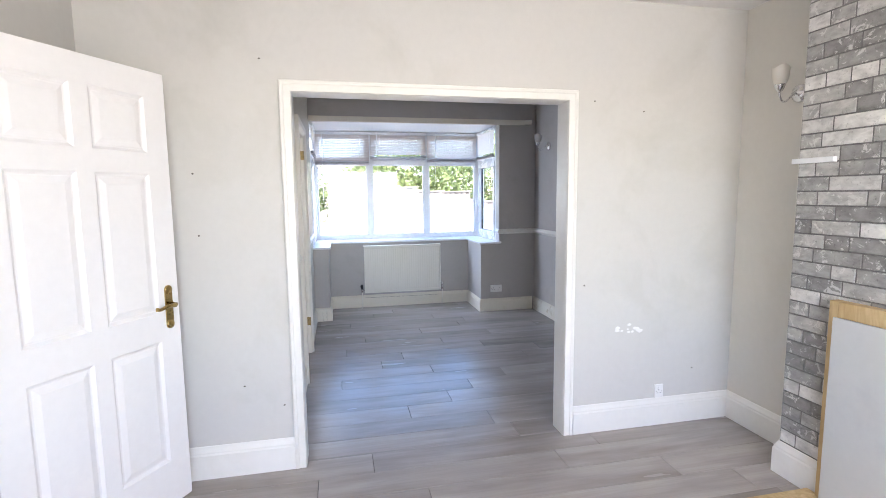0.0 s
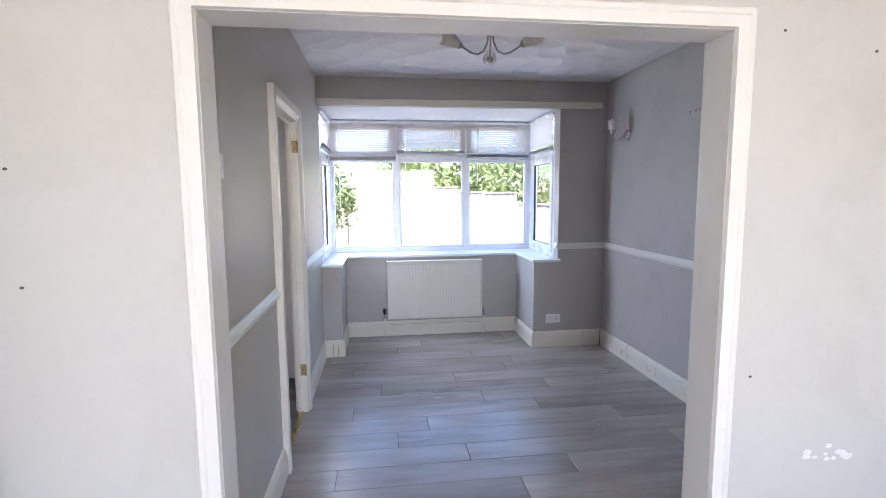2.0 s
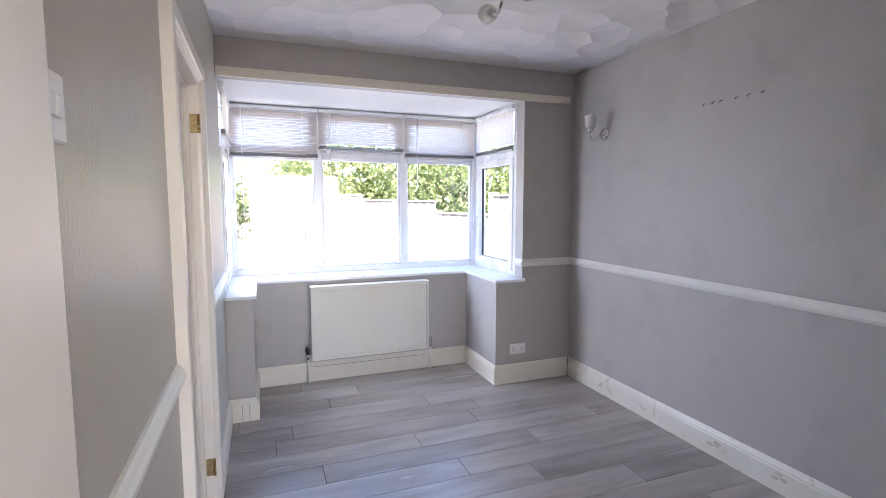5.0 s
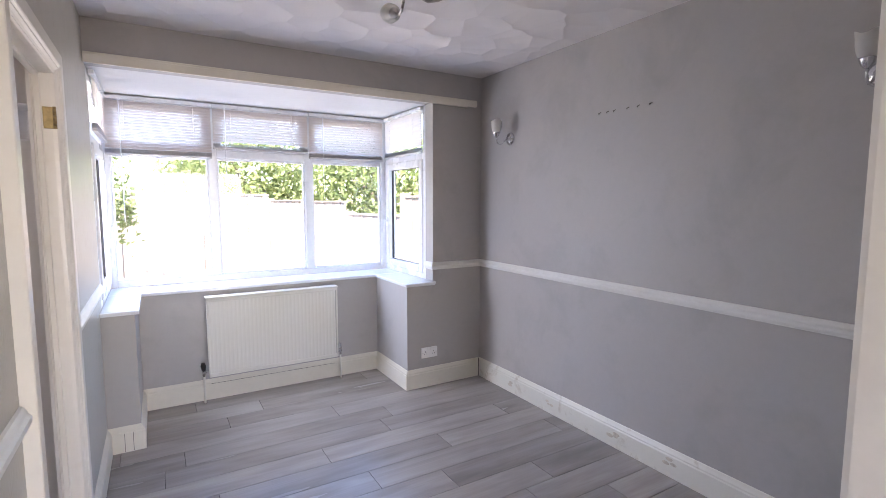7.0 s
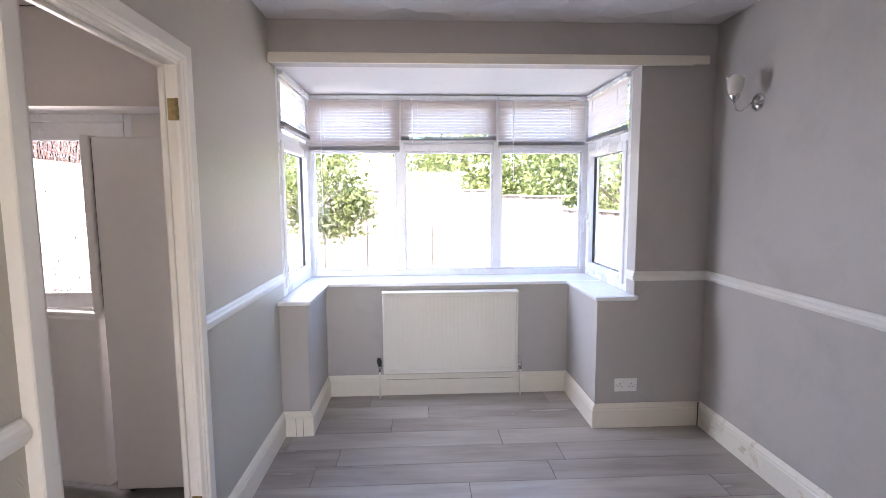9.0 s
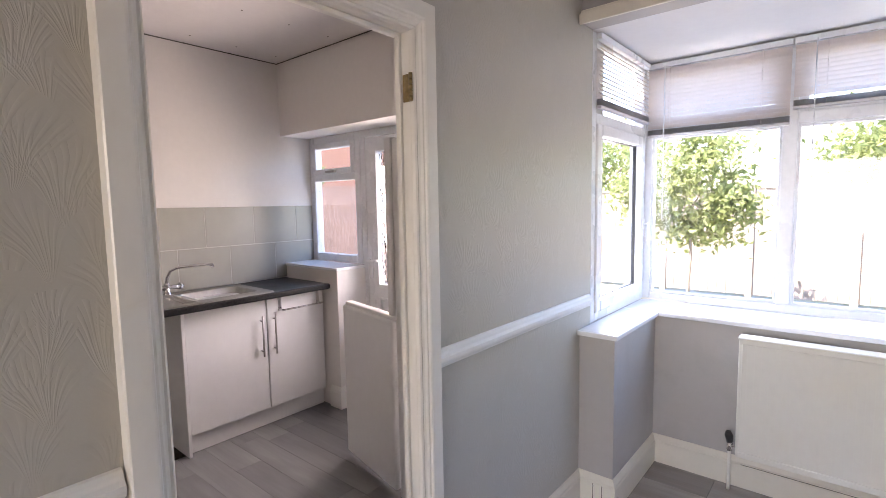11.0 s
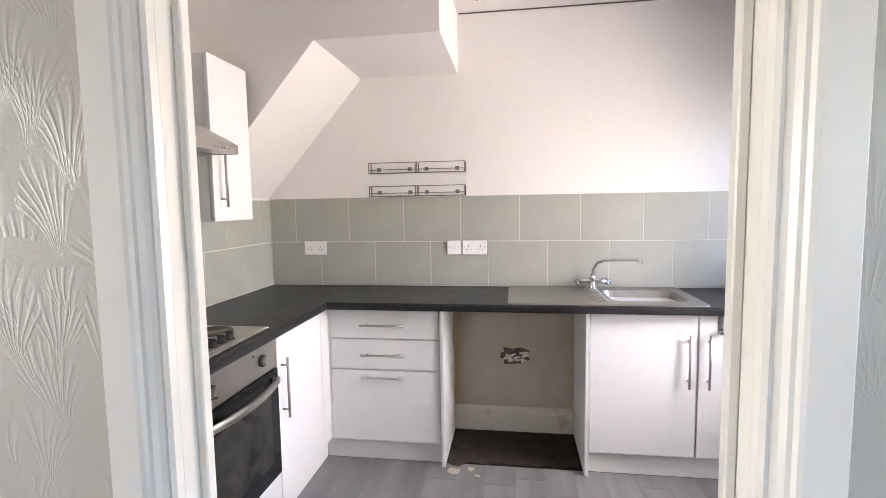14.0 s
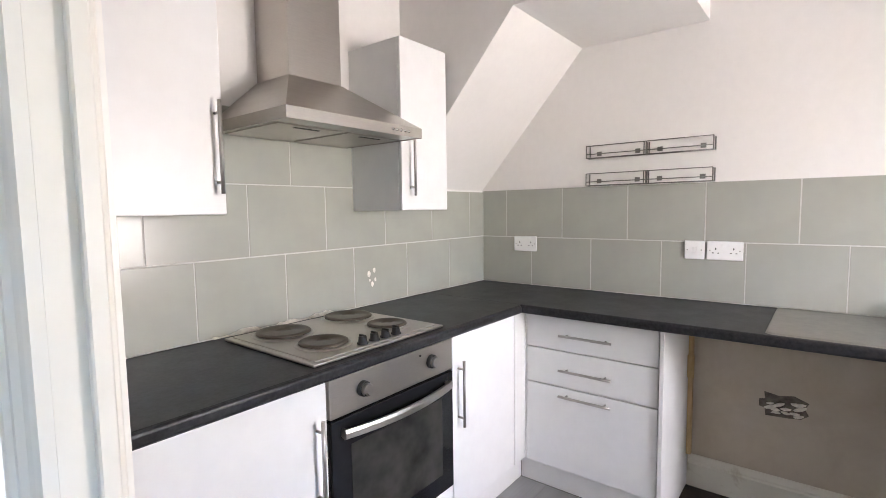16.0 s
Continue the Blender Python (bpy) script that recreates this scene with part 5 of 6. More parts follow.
box(bm, fx - 0.013, fx + 0.013, KY0 + 0.012, 3.198, WT0 + 0.002, WT1 - 0.0004)
part("corner_joint", bm, M_WORKTOP, worktop)


def sink():
    th = thing("sink", (-2.24, 4.63, WT1), "stainless steel inset sink with a ribbed drainer", "sink")
    x0, x1, y0, y1 = -2.50, -1.975, 4.148, 5.108
    bx0, bx1, by0, by1 = -2.43, -2.085, 4.672, 5.06
    z = WT1 + 0.002
    bm = B()

    def loop(ax0, ax1, ay0, ay1, zz, r, n=5):
        pts = []
        for cx, cy, s in ((ax1 - r, ay1 - r, 0), (ax0 + r, ay1 - r, 90), (ax0 + r, ay0 + r, 180), (ax1 - r, ay0 + r, 270)):
            for k in range(n + 1):
                a = radians(s + 90 * k / n)
                pts.append(bm.verts.new((cx + r * math.cos(a), cy + r * math.sin(a), zz)))
        return pts

    def skin(a, b):
        for k in range(len(a)):
            f = bm.faces.new((a[k], a[(k + 1) % len(a)], b[(k + 1) % len(a)], b[k]))
            f.smooth = True
    o1 = loop(x0, x1, y0, y1, WT1 + 0.0005, 0.03)
    o2 = loop(x0 + 0.004, x1 - 0.004, y0 + 0.004, y1 - 0.004, z + 0.005, 0.028)
    o3 = loop(x0 + 0.012, x1 - 0.012, y0 + 0.012, y1 - 0.012, z + 0.001, 0.024)
    skin(o1, o2)
    skin(o2, o3)
    i1 = loop(bx0, bx1, by0, by1, z + 0.001, 0.05)
    i2 = loop(bx0 + 0.006, bx1 - 0.006, by0 + 0.006, by1 - 0.006, z - 0.006, 0.046)
    i3 = loop(bx0 + 0.02, bx1 - 0.02, by0 + 0.02, by1 - 0.02, z - 0.145, 0.05)
    i4 = loop(bx0 + 0.05, bx1 - 0.05, by0 + 0.05, by1 - 0.05, z - 0.16, 0.04)
    skin(i1, i2)
    skin(i2, i3)
    skin(i3, i4)
    bm.faces.new(i4)
    n = len(o3)
    for k in range(n):
        bm.faces.new((o3[k], o3[(k + 1) % n], i1[(k + 1) % n], i1[k]))
    part("basin", bm, M_SINK, th)
    for k in range(9):
        x = -2.41 + 0.043 * k
        bm = B()
        tube(bm, [(x, 4.565, z + 0.0005), (x, 4.58, z + 0.003), (x, 4.64, z + 0.003), (x, 4.655, z + 0.0005)], 0.0045, 6)
        part("drainer_rib", bm, M_SINK, th)
    bm = B()
    lathe(bm, [(0.04, -0.158), (0.036, -0.156), (0.03, -0.157), (0.0, -0.157)], pose(-2.23, 4.87, z), 20)
    part("waste", bm, M_CHROME, th)


sink()


def tap():
    th = thing("mixer_tap", (-2.465, 4.63, WT1 + 0.004), "chrome two-handled mixer tap with a swan neck", "tap")
    x, y, z = -2.455, 4.632, WT1 + 0.003
    bm = B()
    r = lathe(bm, [(0.026, 0), (0.026, 0.006), (0.018, 0.012), (0.017, 0.06), (0.020, 0.066), (0.016, 0.075)], pose(x, y, z), 18)
    bm.faces.new(r[-1])
    part("base", bm, M_CHROME, th)
    bm = B()
    tube(bm, [(x, y - 0.075, z + 0.045), (x, y - 0.045, z + 0.045), (x, y + 0.045, z + 0.045), (x, y + 0.075, z + 0.045)], [0.02, 0.014, 0.014, 0.02], 14)
    part("valve_body", bm, M_CHROME, th)
    for s in (-1, 1):
        bm = B()
        for k in range(4):
            a = radians(45 + 90 * k)
            tube(bm, [(x, y + s * 0.085, z + 0.045), (x + 0.026 * math.cos(a), y + s * 0.085, z + 0.045 + 0.026 * math.sin(a))], [0.008, 0.006], 8)
        tube(bm, [(x, y + s * 0.07, z + 0.045), (x, y + s * 0.10, z + 0.045)], [0.013, 0.012], 12)
        part("cross_handle", bm, M_CHROME, th)
    bm = B()
    pts = [(x, y, z + 0.07), (x + 0.004, y + 0.004, z + 0.11), (x + 0.02, y + 0.02, z + 0.15), (x + 0.05, y + 0.05, z + 0.17), (x + 0.09, y + 0.12, z + 0.178), (x + 0.14, y + 0.21, z + 0.182), (x + 0.15, y + 0.225, z + 0.18), (x + 0.152, y + 0.228, z + 0.165)]
    tube(bm, pts, [0.010, 0.010, 0.0095, 0.009, 0.009, 0.009, 0.011, 0.011], 12)
    part("spout", bm, M_CHROME, th)


tap()


def hob():
    x0, x1, y0, y1 = -1.41, -0.815, 2.675, 3.176
    z = WT1
    th = thing("electric_hob", (-1.12, 2.92, z), "steel electric hob with four solid plates and black knobs", "hob")
    bm = B()
    rbox(bm, x0, x1, y0, y1, z + 0.0005, z + 0.010, 0.004)
    rbox(bm, x0 + 0.02, x1 - 0.02, y0 + 0.02, y1 - 0.02, z + 0.008, z + 0.013, 0.003)
    part("top_plate", bm, M_STEEL, th)
    for x, y, r in ((-0.968, 2.80, 0.094), (-1.275, 2.79, 0.094), (-0.968, 3.025, 0.080), (-1.27, 3.015, 0.074)):
        bm = B()
        lathe(bm, [(r + 0.014, 0.012), (r + 0.010, 0.017), (r + 0.001, 0.019), (r, 0.012)], pose(x, y, z), 32)
        ring = part("trim_ring", bm, M_NICKEL, th)
        bm = B()
        lathe(bm, [(r, 0.013), (r, 0.024), (r - 0.005, 0.027), (r * 0.8, 0.0272), (r * 0.78, 0.0262), (r * 0.3, 0.0262), (r * 0.28, 0.024), (0, 0.024)], pose(x, y, z), 32)
        part("hotplate", bm, M_PLATE, ring)
    for k in range(4):
        x = -1.045 - 0.052 * k
        bm = B()
        r = lathe(bm, [(0.019, 0.013), (0.019, 0.017), (0.015, 0.019), (0.0135, 0.036), (0.011, 0.038)], pose(x, 3.128, z), 16)
        bm.faces.new(r[-1])
        rbox(bm, x - 0.004, x + 0.004, 3.113, 3.143, z + 0.03, z + 0.043, 0.002, 1)
        part("knob", bm, M_BLACK, th, "black plastic control knob")


hob()


def cooker_hood():
    x0, x1, y1 = -1.437, -0.835, 3.062
    cx0, cx1, cy1 = -1.258, -1.02, 2.815
    th = thing("cooker_hood", (-1.13, KY0, 1.63), "stainless steel chimney cooker hood", "cooker hood")
    bm = B()
    y0 = KY0 + 0.001
    lv = []
    for (a0, a1, b1, z) in ((x0, x1, y1, 1.632), (x0, x1, y1, 1.668), (cx0, cx1, cy1, 1.835)):
        lv.append([bm.verts.new(p) for p in ((a0, y0, z), (a1, y0, z), (a1, b1, z), (a0, b1, z))])
    for a, b in zip(lv, lv[1:]):
        for k in range(4):
            bm.faces.new((a[k], a[(k + 1) % 4], b[(k + 1) % 4], b[k]))
    bm.faces.new(lv[-1])
    part("canopy", bm, M_STEEL, th)
    bm = B()
    box(bm, x0 + 0.012, x1 - 0.012, y0 + 0.01, y1 - 0.012, 1.634, 1.640)
    under = part("underside", bm, M_NICKEL, th)
    for a0, a1 in ((x0 + 0.03, -1.145), (-1.125, x1 - 0.03)):
        bm = B()
        rbox(bm, a0, a1, y0 + 0.04, y1 - 0.09, 1.629, 1.6345, 0.002, 1)
        f = part("grease_filter", bm, M_STEEL, under)
        bm = B()
        rbox(bm, (a0 + a1) / 2 - 0.05, (a0 + a1) / 2 + 0.05, y1 - 0.13, y1 - 0.115, 1.6275, 1.630, 0.0008, 1)
        part("filter_catch", bm, M_BLACK, f)
    bm = B()
    rbox(bm, cx0 + 0.002, cx1 - 0.002, y0, cy1 - 0.002, 1.833, KC - 0.001, 0.002, 1)
    part("chimney", bm, M_STEEL, th)
    for k in range(5):
        bm = B()
        r = lathe(bm, [(0.0055, 0), (0.0055, 0.004), (0.0, 0.005)], pose(-1.36 + 0.021 * k, y1, 1.650, -90), 10)
        part("push_button", bm, M_CHROME, th)


cooker_hood()


def wall_cab(x0, x1, yf, z0, z1, hx, label):
    th = thing("wall_cabinet", ((x0 + x1) / 2, KY0, z0), label, "cabinet", "wall cabinets")
    bm = B()
    rbox(bm, x0, x1, KY0 + 0.001, yf - 0.02, z0, z1, 0.002, 1)
    part("body", bm, M_UNIT, th)
    bm = B()
    rbox(bm, x0, x1, yf - 0.018, yf, z0, z1, 0.003)
    d = part("door", bm, M_UNIT, th)
    bar_handle(d, (hx, yf, z0 + 0.06), (hx, yf, z0 + 0.33), (0, 1, 0))


wall_cab(-1.772, -1.47, 2.922, 1.357, 2.06, -1.52, "white narrow wall cabinet with a bar handle")
wall_cab(-0.735, -0.19, 2.888, 1.352, 2.06, -0.712, "white wall cabinet with a bar handle beside the hood")


def spice_rail(z):
    th = thing("wire_rack", (KX0, 3.6, z), "chrome wire spice rack fixed on the white wall", "wire rack", "wire racks")
    y0, y1 = 3.30, 3.89
    d = 0.055
    for zz, dd in ((z, d), (z + 0.02, d), (z + 0.062, d), (z + 0.002, 0.006), (z + 0.002, 0.03)):
        bm = B()
        tube(bm, [(KX0 + dd, y0, zz), (KX0 + dd, y1, zz)], 0.0024, 6)
        part("wire", bm, M_WIRE, th)
    for y in (y0, 3.59, 3.60, y1):
        bm = B()
        tube(bm, [(KX0 + 0.003, y, z + 0.062), (KX0 + 0.003, y, z), (KX0 + d, y, z), (KX0 + d, y, z + 0.062)], 0.0028, 6)
        part("end_wire", bm, M_WIRE, th)
    # small dark plates drawn in place of the rack's blurred shadows on the wall
    for y in (3.35, 3.545, 3.65, 3.84):
        bm = B()
        rbox(bm, KX0 + 0.001, KX0 + 0.004, y - 0.012, y + 0.012, z + 0.014, z + 0.036, 0.001, 1)
        part("shadow_plate", bm, M_WIRE, th)


spice_rail(1.470)
spice_rail(1.612)


def fridge():
    th = thing("fridge_freezer", (-0.53, 5.27, 0.0), "white upright fridge freezer with its lower door ajar", "fridge freezer")
    x0, x1, y0, y1 = -0.765, -0.18, 5.0, 5.53
    bm = B()
    rbox(bm, x0, x1, y0, y1, 0.03, 1.765, 0.008)
    part("cabinet", bm, M_UNIT, th)
    bm = B()
    rbox(bm, x0 - 0.055, x0 - 0.008, y0, y1, 0.93, 1.775, 0.012, 3)
    part("fridge_door", bm, M_UNIT, th)
    bm = B()
    rbox(bm, x0 - 0.008, x0, y0 + 0.012, y1 - 0.012, 0.94, 1.76, 0.002, 1)
    part("door_seal", bm, M_BLACK, th)
    # lower door swung out on the near edge
    bm = B()
    rbox(bm, -0.53, 0.0, 0.0, 0.05, 0.045, 0.905, 0.012, 3)
    rbox(bm, -0.52, -0.02, 0.012, 0.06, 0.885, 0.925, 0.008, 2)
    bmesh.ops.transform(bm, matrix=pose(-0.80, 5.004, 0, 0, 0, -13), verts=bm.verts[:])
    part("freezer_door", bm, M_UNIT, th)
    for x in (x0 + 0.05, x1 - 0.05):
        for y in (y0 + 0.05, y1 - 0.05):
            bm = B()
            tube(bm, [(x, y, 0.0), (x, y, 0.032)], 0.018, 10)
            part("foot", bm, M_BLACK, th)


fridge()

# empty appliance space: bare plaster, broken hole, old skirting, stripped floor
bm = B()
box(bm, KX0 + 0.002, KX0 + 0.008, 3.812, 4.537, 0.155, WT0 - 0.001)
solid("wall_bare_patch", bm, M_BAREPLASTER, "bare cream plaster behind the empty appliance space", "wall")
run("baseboard", M_WORN, SKIRT, (KX0 + 0.009, 3.812, 0), (KX0 + 0.009, 4.537, 0), (1, 0, 0), "old cream skirting in the appliance space", "skirting board")
# the hole is a nearly flat sheet; its dark colour paints the shaded depth
bm = B()
rng = random.Random(4)
ring = [(4.095 + 0.18 * u, 0.425 + 0.108 * v) for u, v in ((0, 0.35), (0.12, 0.30), (0.14, 0.0), (0.6, 0.04), (0.85, 0.1), (1.0, 0.3), (0.92, 0.55), (1.0, 0.8), (0.7, 1.0), (0.4, 0.9), (0.1, 1.0), (0.12, 0.7), (0.0, 0.65))]
a = [bm.verts.new((KX0 + 0.0095, y, z)) for y, z in ring]
c = bm.verts.new((KX0 + 0.0082, 4.19, 0.475))
for k in range(len(a)):
    bm.faces.new((a[k], a[(k + 1) % len(a)], c))
solid("wall_hole", bm, M_HOLESHADE, "broken plaster hole, its shaded depth painted as a dark patch", "hole")
bm = B()
for k in range(13):
    y, z, s = 4.13 + 0.125 * rng.random(), 0.438 + 0.07 * rng.random(), 0.006 + 0.010 * rng.random()
    bmesh.ops.create_icosphere(bm, subdivisions=1, radius=s, matrix=pose(KX0 + 0.008, y, z, 40 * rng.random() - 10, 0, 0) @ Matrix.Diagonal((0.5, 2.0, 0.7, 1)))
solid("hole_rubble", bm, M_DIRT, "pale rubble in the broken plaster", "rubble", "stuff")
bm = B()
edge = [(KX0 + 0.02, 3.812), (-2.10, 3.812), (-2.075, 3.83), (-2.06, 3.88), (-2.11, 3.93), (-2.09, 4.02), (-2.115, 4.12), (-2.10, 4.25), (-2.12, 4.36), (-2.105, 4.45), (-2.12, 4.537), (KX0 + 0.02, 4.537)]
top = [bm.verts.new((x, y, 0.0015)) for x, y in edge]
low = [bm.verts.new((x, y, -0.012)) for x, y in edge]
bm.faces.new(top)
for k in range(len(edge)):
    bm.faces.new((top[k], top[(k + 1) % len(edge)], low[(k + 1) % len(edge)], low[k]))
solid("floor_bare_patch", bm, M_DAMP, "dark stripped floor in the appliance space", "floor")
bm = B()
rbox(bm, KX0 + 0.03, KX0 + 0.06, 3.812, 3.832, 0.17, WT0 - 0.01, 0.002, 1)
rbox(bm, KX0 + 0.06, KX0 + 0.075, 3.811, 3.84, 0.55, 0.66, 0.002, 1)
tagged(new("timber_batten", finish(bm, "timber_batten", M_BOARDWOOD)), "bare timber batten in the appliance space", "batten")
for i, (x, y, s) in enumerate(((-2.0, 3.86, 0.035), (-2.03, 3.95, 0.02), (-1.97, 3.99, 0.015))):
    bm = B()
    q = [bm.verts.new((x + s * a * 1.0, y + s * b, 0.003 + 0.006 * rng.random())) for a, b in ((-1, -0.7), (0.2, -1), (1, -0.1), (0.5, 0.8), (-0.6, 1))]
    q2 = [bm.verts.new(v.co - Vector((0, 0, 0.0025))) for v in q]
    bm.faces.new(q)
    bm.faces.new(q2[::-1])
    for k in range(5):
        bm.faces.new((q[k], q[(k + 1) % 5], q2[(k + 1) % 5], q2[k]))
    tagged(new("vinyl_scrap", finish(bm, "vinyl_scrap", M_BAREPLASTER)), "torn pale scrap of flooring", "scrap", "scraps")
bm = B()
q = [(-1.62, 3.42), (-1.585, 3.40), (-1.575, 3.425), (-1.60, 3.44), (-1.63, 3.435)]
t1 = [bm.verts.new((x, y, 0.006)) for x, y in q]
t2 = [bm.verts.new((x, y, 0.0005)) for x, y in q]
bm.faces.new(t1)
for k in range(5):
    bm.faces.new((t1[k], t1[(k + 1) % 5], t2[(k + 1) % 5], t2[k]))
tagged(new("debris", finish(bm, "debris", M_DARKMARK)), "small dark fleck of debris on the floor", "debris")


# ---- garden ----
def fence_run(name, p0, p1, h, mat, label, panels, zs=None, lap=False):
    """Close-boarded panels between posts, one thing for each panel."""
    p0, p1 = Vector((*p0, 0)), Vector((*p1, 0))
    d = (p1 - p0) / panels
    n = d.normalized()
    s = Vector((-n.y, n.x, 0))
    g = -0.22
    for i in range(panels):
        hh = (zs[i] if zs else h)
        a = p0 + d * i
        th = thing(name, (a.x, a.y, g), label, "fence", name + " panels")

        def slab(nm, u0, u1, w0, w1, z0, z1):
            bm = B()
            vs = []
            for z in (z0, z1):
                for u, w in ((u0, w0), (u1, w0), (u1, w1), (u0, w1)):
                    q = a + n * u + s * w
                    vs.append(bm.verts.new((q.x, q.y, z)))
            for f in ((0, 1, 2, 3), (4, 7, 6, 5), (0, 4, 5, 1), (1, 5, 6, 2), (2, 6, 7, 3), (3, 7, 4, 0)):
                bm.faces.new([vs[k] for k in f])
            part(nm, bm, mat, th)
        L = d.length
        slab("post", -0.05, 0.05, -0.05, 0.05, g, hh + 0.06)
        slab("capping", 0.05, L - 0.05, -0.035, 0.035, hh, hh + 0.03)
        nb = max(4, int((L - 0.1) / 0.14))
        if lap:
            rows = int((hh - g - 0.05) / 0.15)
            for k in range(rows):
                z = g + 0.05 + k * (hh - g - 0.05) / rows
                slab("lap_board", 0.05, L - 0.05, -0.02 if k % 2 else -0.028, 0.0 if k % 2 else -0.008, z, z + 0.16)
            slab("batten", L / 2 - 0.02, L / 2 + 0.02, -0.045, -0.028, g + 0.05, hh)
            continue
        for k in range(nb):
            u = 0.05 + k * (L - 0.1) / nb
            slab("board", u, u + (L - 0.1) / nb - 0.006, -0.012 if k % 2 else -0.02, 0.008 if k % 2 else 0.0, g + 0.05, hh)


fence_run("back_fence", (-3.15, 13.0), (2.35, 13.0), 1.62, M_FENCE, "pale sunlit timber fence panel at the end of the garden", 4)
fence_run("side_fence", (2.35, 13.0), (3.55, 6.9), 1.5, M_FENCE, "weathered timber fence panel beside the garden", 4, (1.50, 1.48, 1.28, 1.55))
fence_run("brown_fence", (-5.6, 5.0), (-5.6, 15.0), 1.75, M_FENCEB, "brown overlapped timber fence panel of the neighbour", 5, None, True)


def bush(name, at, size, count, mat, label, seed, trunk=0.06, leaf=0.09, lift=0.0):
    """Trunk with limbs and a ragged crown of separate leaves in clumps."""
    rg = np.random.default_rng(seed)
    th = thing(name, at, label, "tree" if name == "tree" else "bush", "garden planting")
    a = Vector(at)
    bm = B()
    H = size[2]
    tube(bm, [a, a + Vector((0.04, 0.02, (H + lift) * 0.35)), a + Vector((0.0, 0.05, (H + lift) * 0.62))], [trunk, trunk * 0.75, trunk * 0.4], 8)
    for k in range(9):
        an = 2.4 * k
        b0 = a + Vector((0.02, 0.03, (lift + H * (0.15 + 0.05 * k)) * 0.9))
        b1 = a + Vector((math.cos(an) * size[0] * 0.7, math.sin(an) * size[1] * 0.7, lift + H * (0.35 + 0.065 * k)))
        tube(bm, [b0, (b0 + b1) / 2 + Vector((0, 0, 0.1)), b1], [trunk * 0.4, trunk * 0.25, trunk * 0.1], 6)
    part("trunk", bm, M_BARK, th)
    nc = max(18, count // 110)
    cen = []
    for k in range(nc):
        u = rg.normal(size=3)
        u /= np.linalg.norm(u)
        r = 0.55 + 0.45 * rg.random()
        cen.append((at[0] + u[0] * size[0] * r, at[1] + u[1] * size[1] * r, at[2] + lift + H * 0.5 + u[2] * H * 0.5 * r))
    cen = np.array(cen)
    which = rg.integers(0, nc, count)
    P = cen[which] + rg.normal(size=(count, 3)) * np.array([size[0], size[1], H * 0.5]) * 0.17
    P[:, 2] = np.maximum(P[:, 2], at[2] + 0.03)
    D = rg.normal(size=(count, 3))
    D /= np.linalg.norm(D, axis=1)[:, None]
    U = np.cross(D, rg.normal(size=(count, 3)))
    U /= np.linalg.norm(U, axis=1)[:, None]
    N = np.cross(D, U)
    Ls = leaf * (0.6 + 0.8 * rg.random(count))[:, None]
    V = np.stack([P - D * Ls * 0.5, P + U * Ls * 0.3 + N * Ls * 0.05, P + D * Ls * 0.55 - N * Ls * 0.12, P - U * Ls * 0.3 + N * Ls * 0.05], 1).reshape(-1, 3)
    me = bpy.data.meshes.new("crown")
    me.from_pydata(V.tolist(), [], (np.arange(count * 4).reshape(-1, 4)).tolist())
    me.materials.append(mat)
    ob = new("crown", me)
    ob.parent = th
    ob.matrix_parent_inverse = Matrix.Translation(-a)


G = -0.22
bush("bush", (-0.88, 10.9, G), (0.9, 0.6, 1.45), 5500, M_LEAF, "leafy green bush in the sun before the fence", 1, 0.025, 0.09, 1.15)
bush("tree", (2.3, 15.6, G), (2.2, 1.4, 2.9), 8000, M_LEAF, "broad green tree behind the fence", 2, 0.14, 0.14, 0.7)
bush("tree", (5.4, 13.6, G), (2.1, 1.7, 3.2), 9000, M_LEAFB, "dense green tree beyond the side fence", 3, 0.14, 0.14, 0.5)
bush("tree", (-4.6, 17.0, G), (2.4, 2.0, 3.0), 8000, M_LEAFB, "green tree at the end of the garden", 5, 0.14, 0.14, 0.7)
bush("bush", (-6.2, 7.6, G), (0.6, 0.7, 1.5), 3500, M_LEAF, "green bush leaning over the brown fence", 6, 0.04, 0.1, 1.35)

# neighbouring brick house beyond the side fence
hs = thing("neighbour_house", (-9.0, 16, G), "red brick neighbouring house with a tiled roof", "house")
bm = wall_mesh("x", -9.3, -8.9, 9.0, 20.0, G, 5.2, [(11.0, 12.4, 3.0, 4.3), (15.0, 16.4, 3.0, 4.3)])
box(bm, -14.0, -9.3, 9.0, 9.3, G, 5.2)
box(bm, -14.0, -9.3, 19.7, 20.0, G, 5.2)
part("wall", bm, M_REDBRICK, hs)
bm = B()
moulding(bm, [(0.3, 5.2), (-5.2, 5.2), (-2.5, 7.6)], (-8.9, 8.8, 0), (-8.9, 20.2, 0), (1, 0, 0))
part("roof", bm, M_ROOF, hs)
for y in (11.0, 15.0):
    bm = B()
    frame_rect(bm, "x", -9.1, -9.0, y, y + 1.4, 3.0, 4.3, 0.09)
    box(bm, -9.1, -9.0, y + 0.66, y + 0.74, 3.09, 4.21)
    wv = part("window", bm, M_UPVC, hs)
    bm = B()
    box(bm, -9.06, -9.05, y + 0.09, y + 1.31, 3.09, 4.21)
    part("pane", bm, M_OVENGLASS, wv)


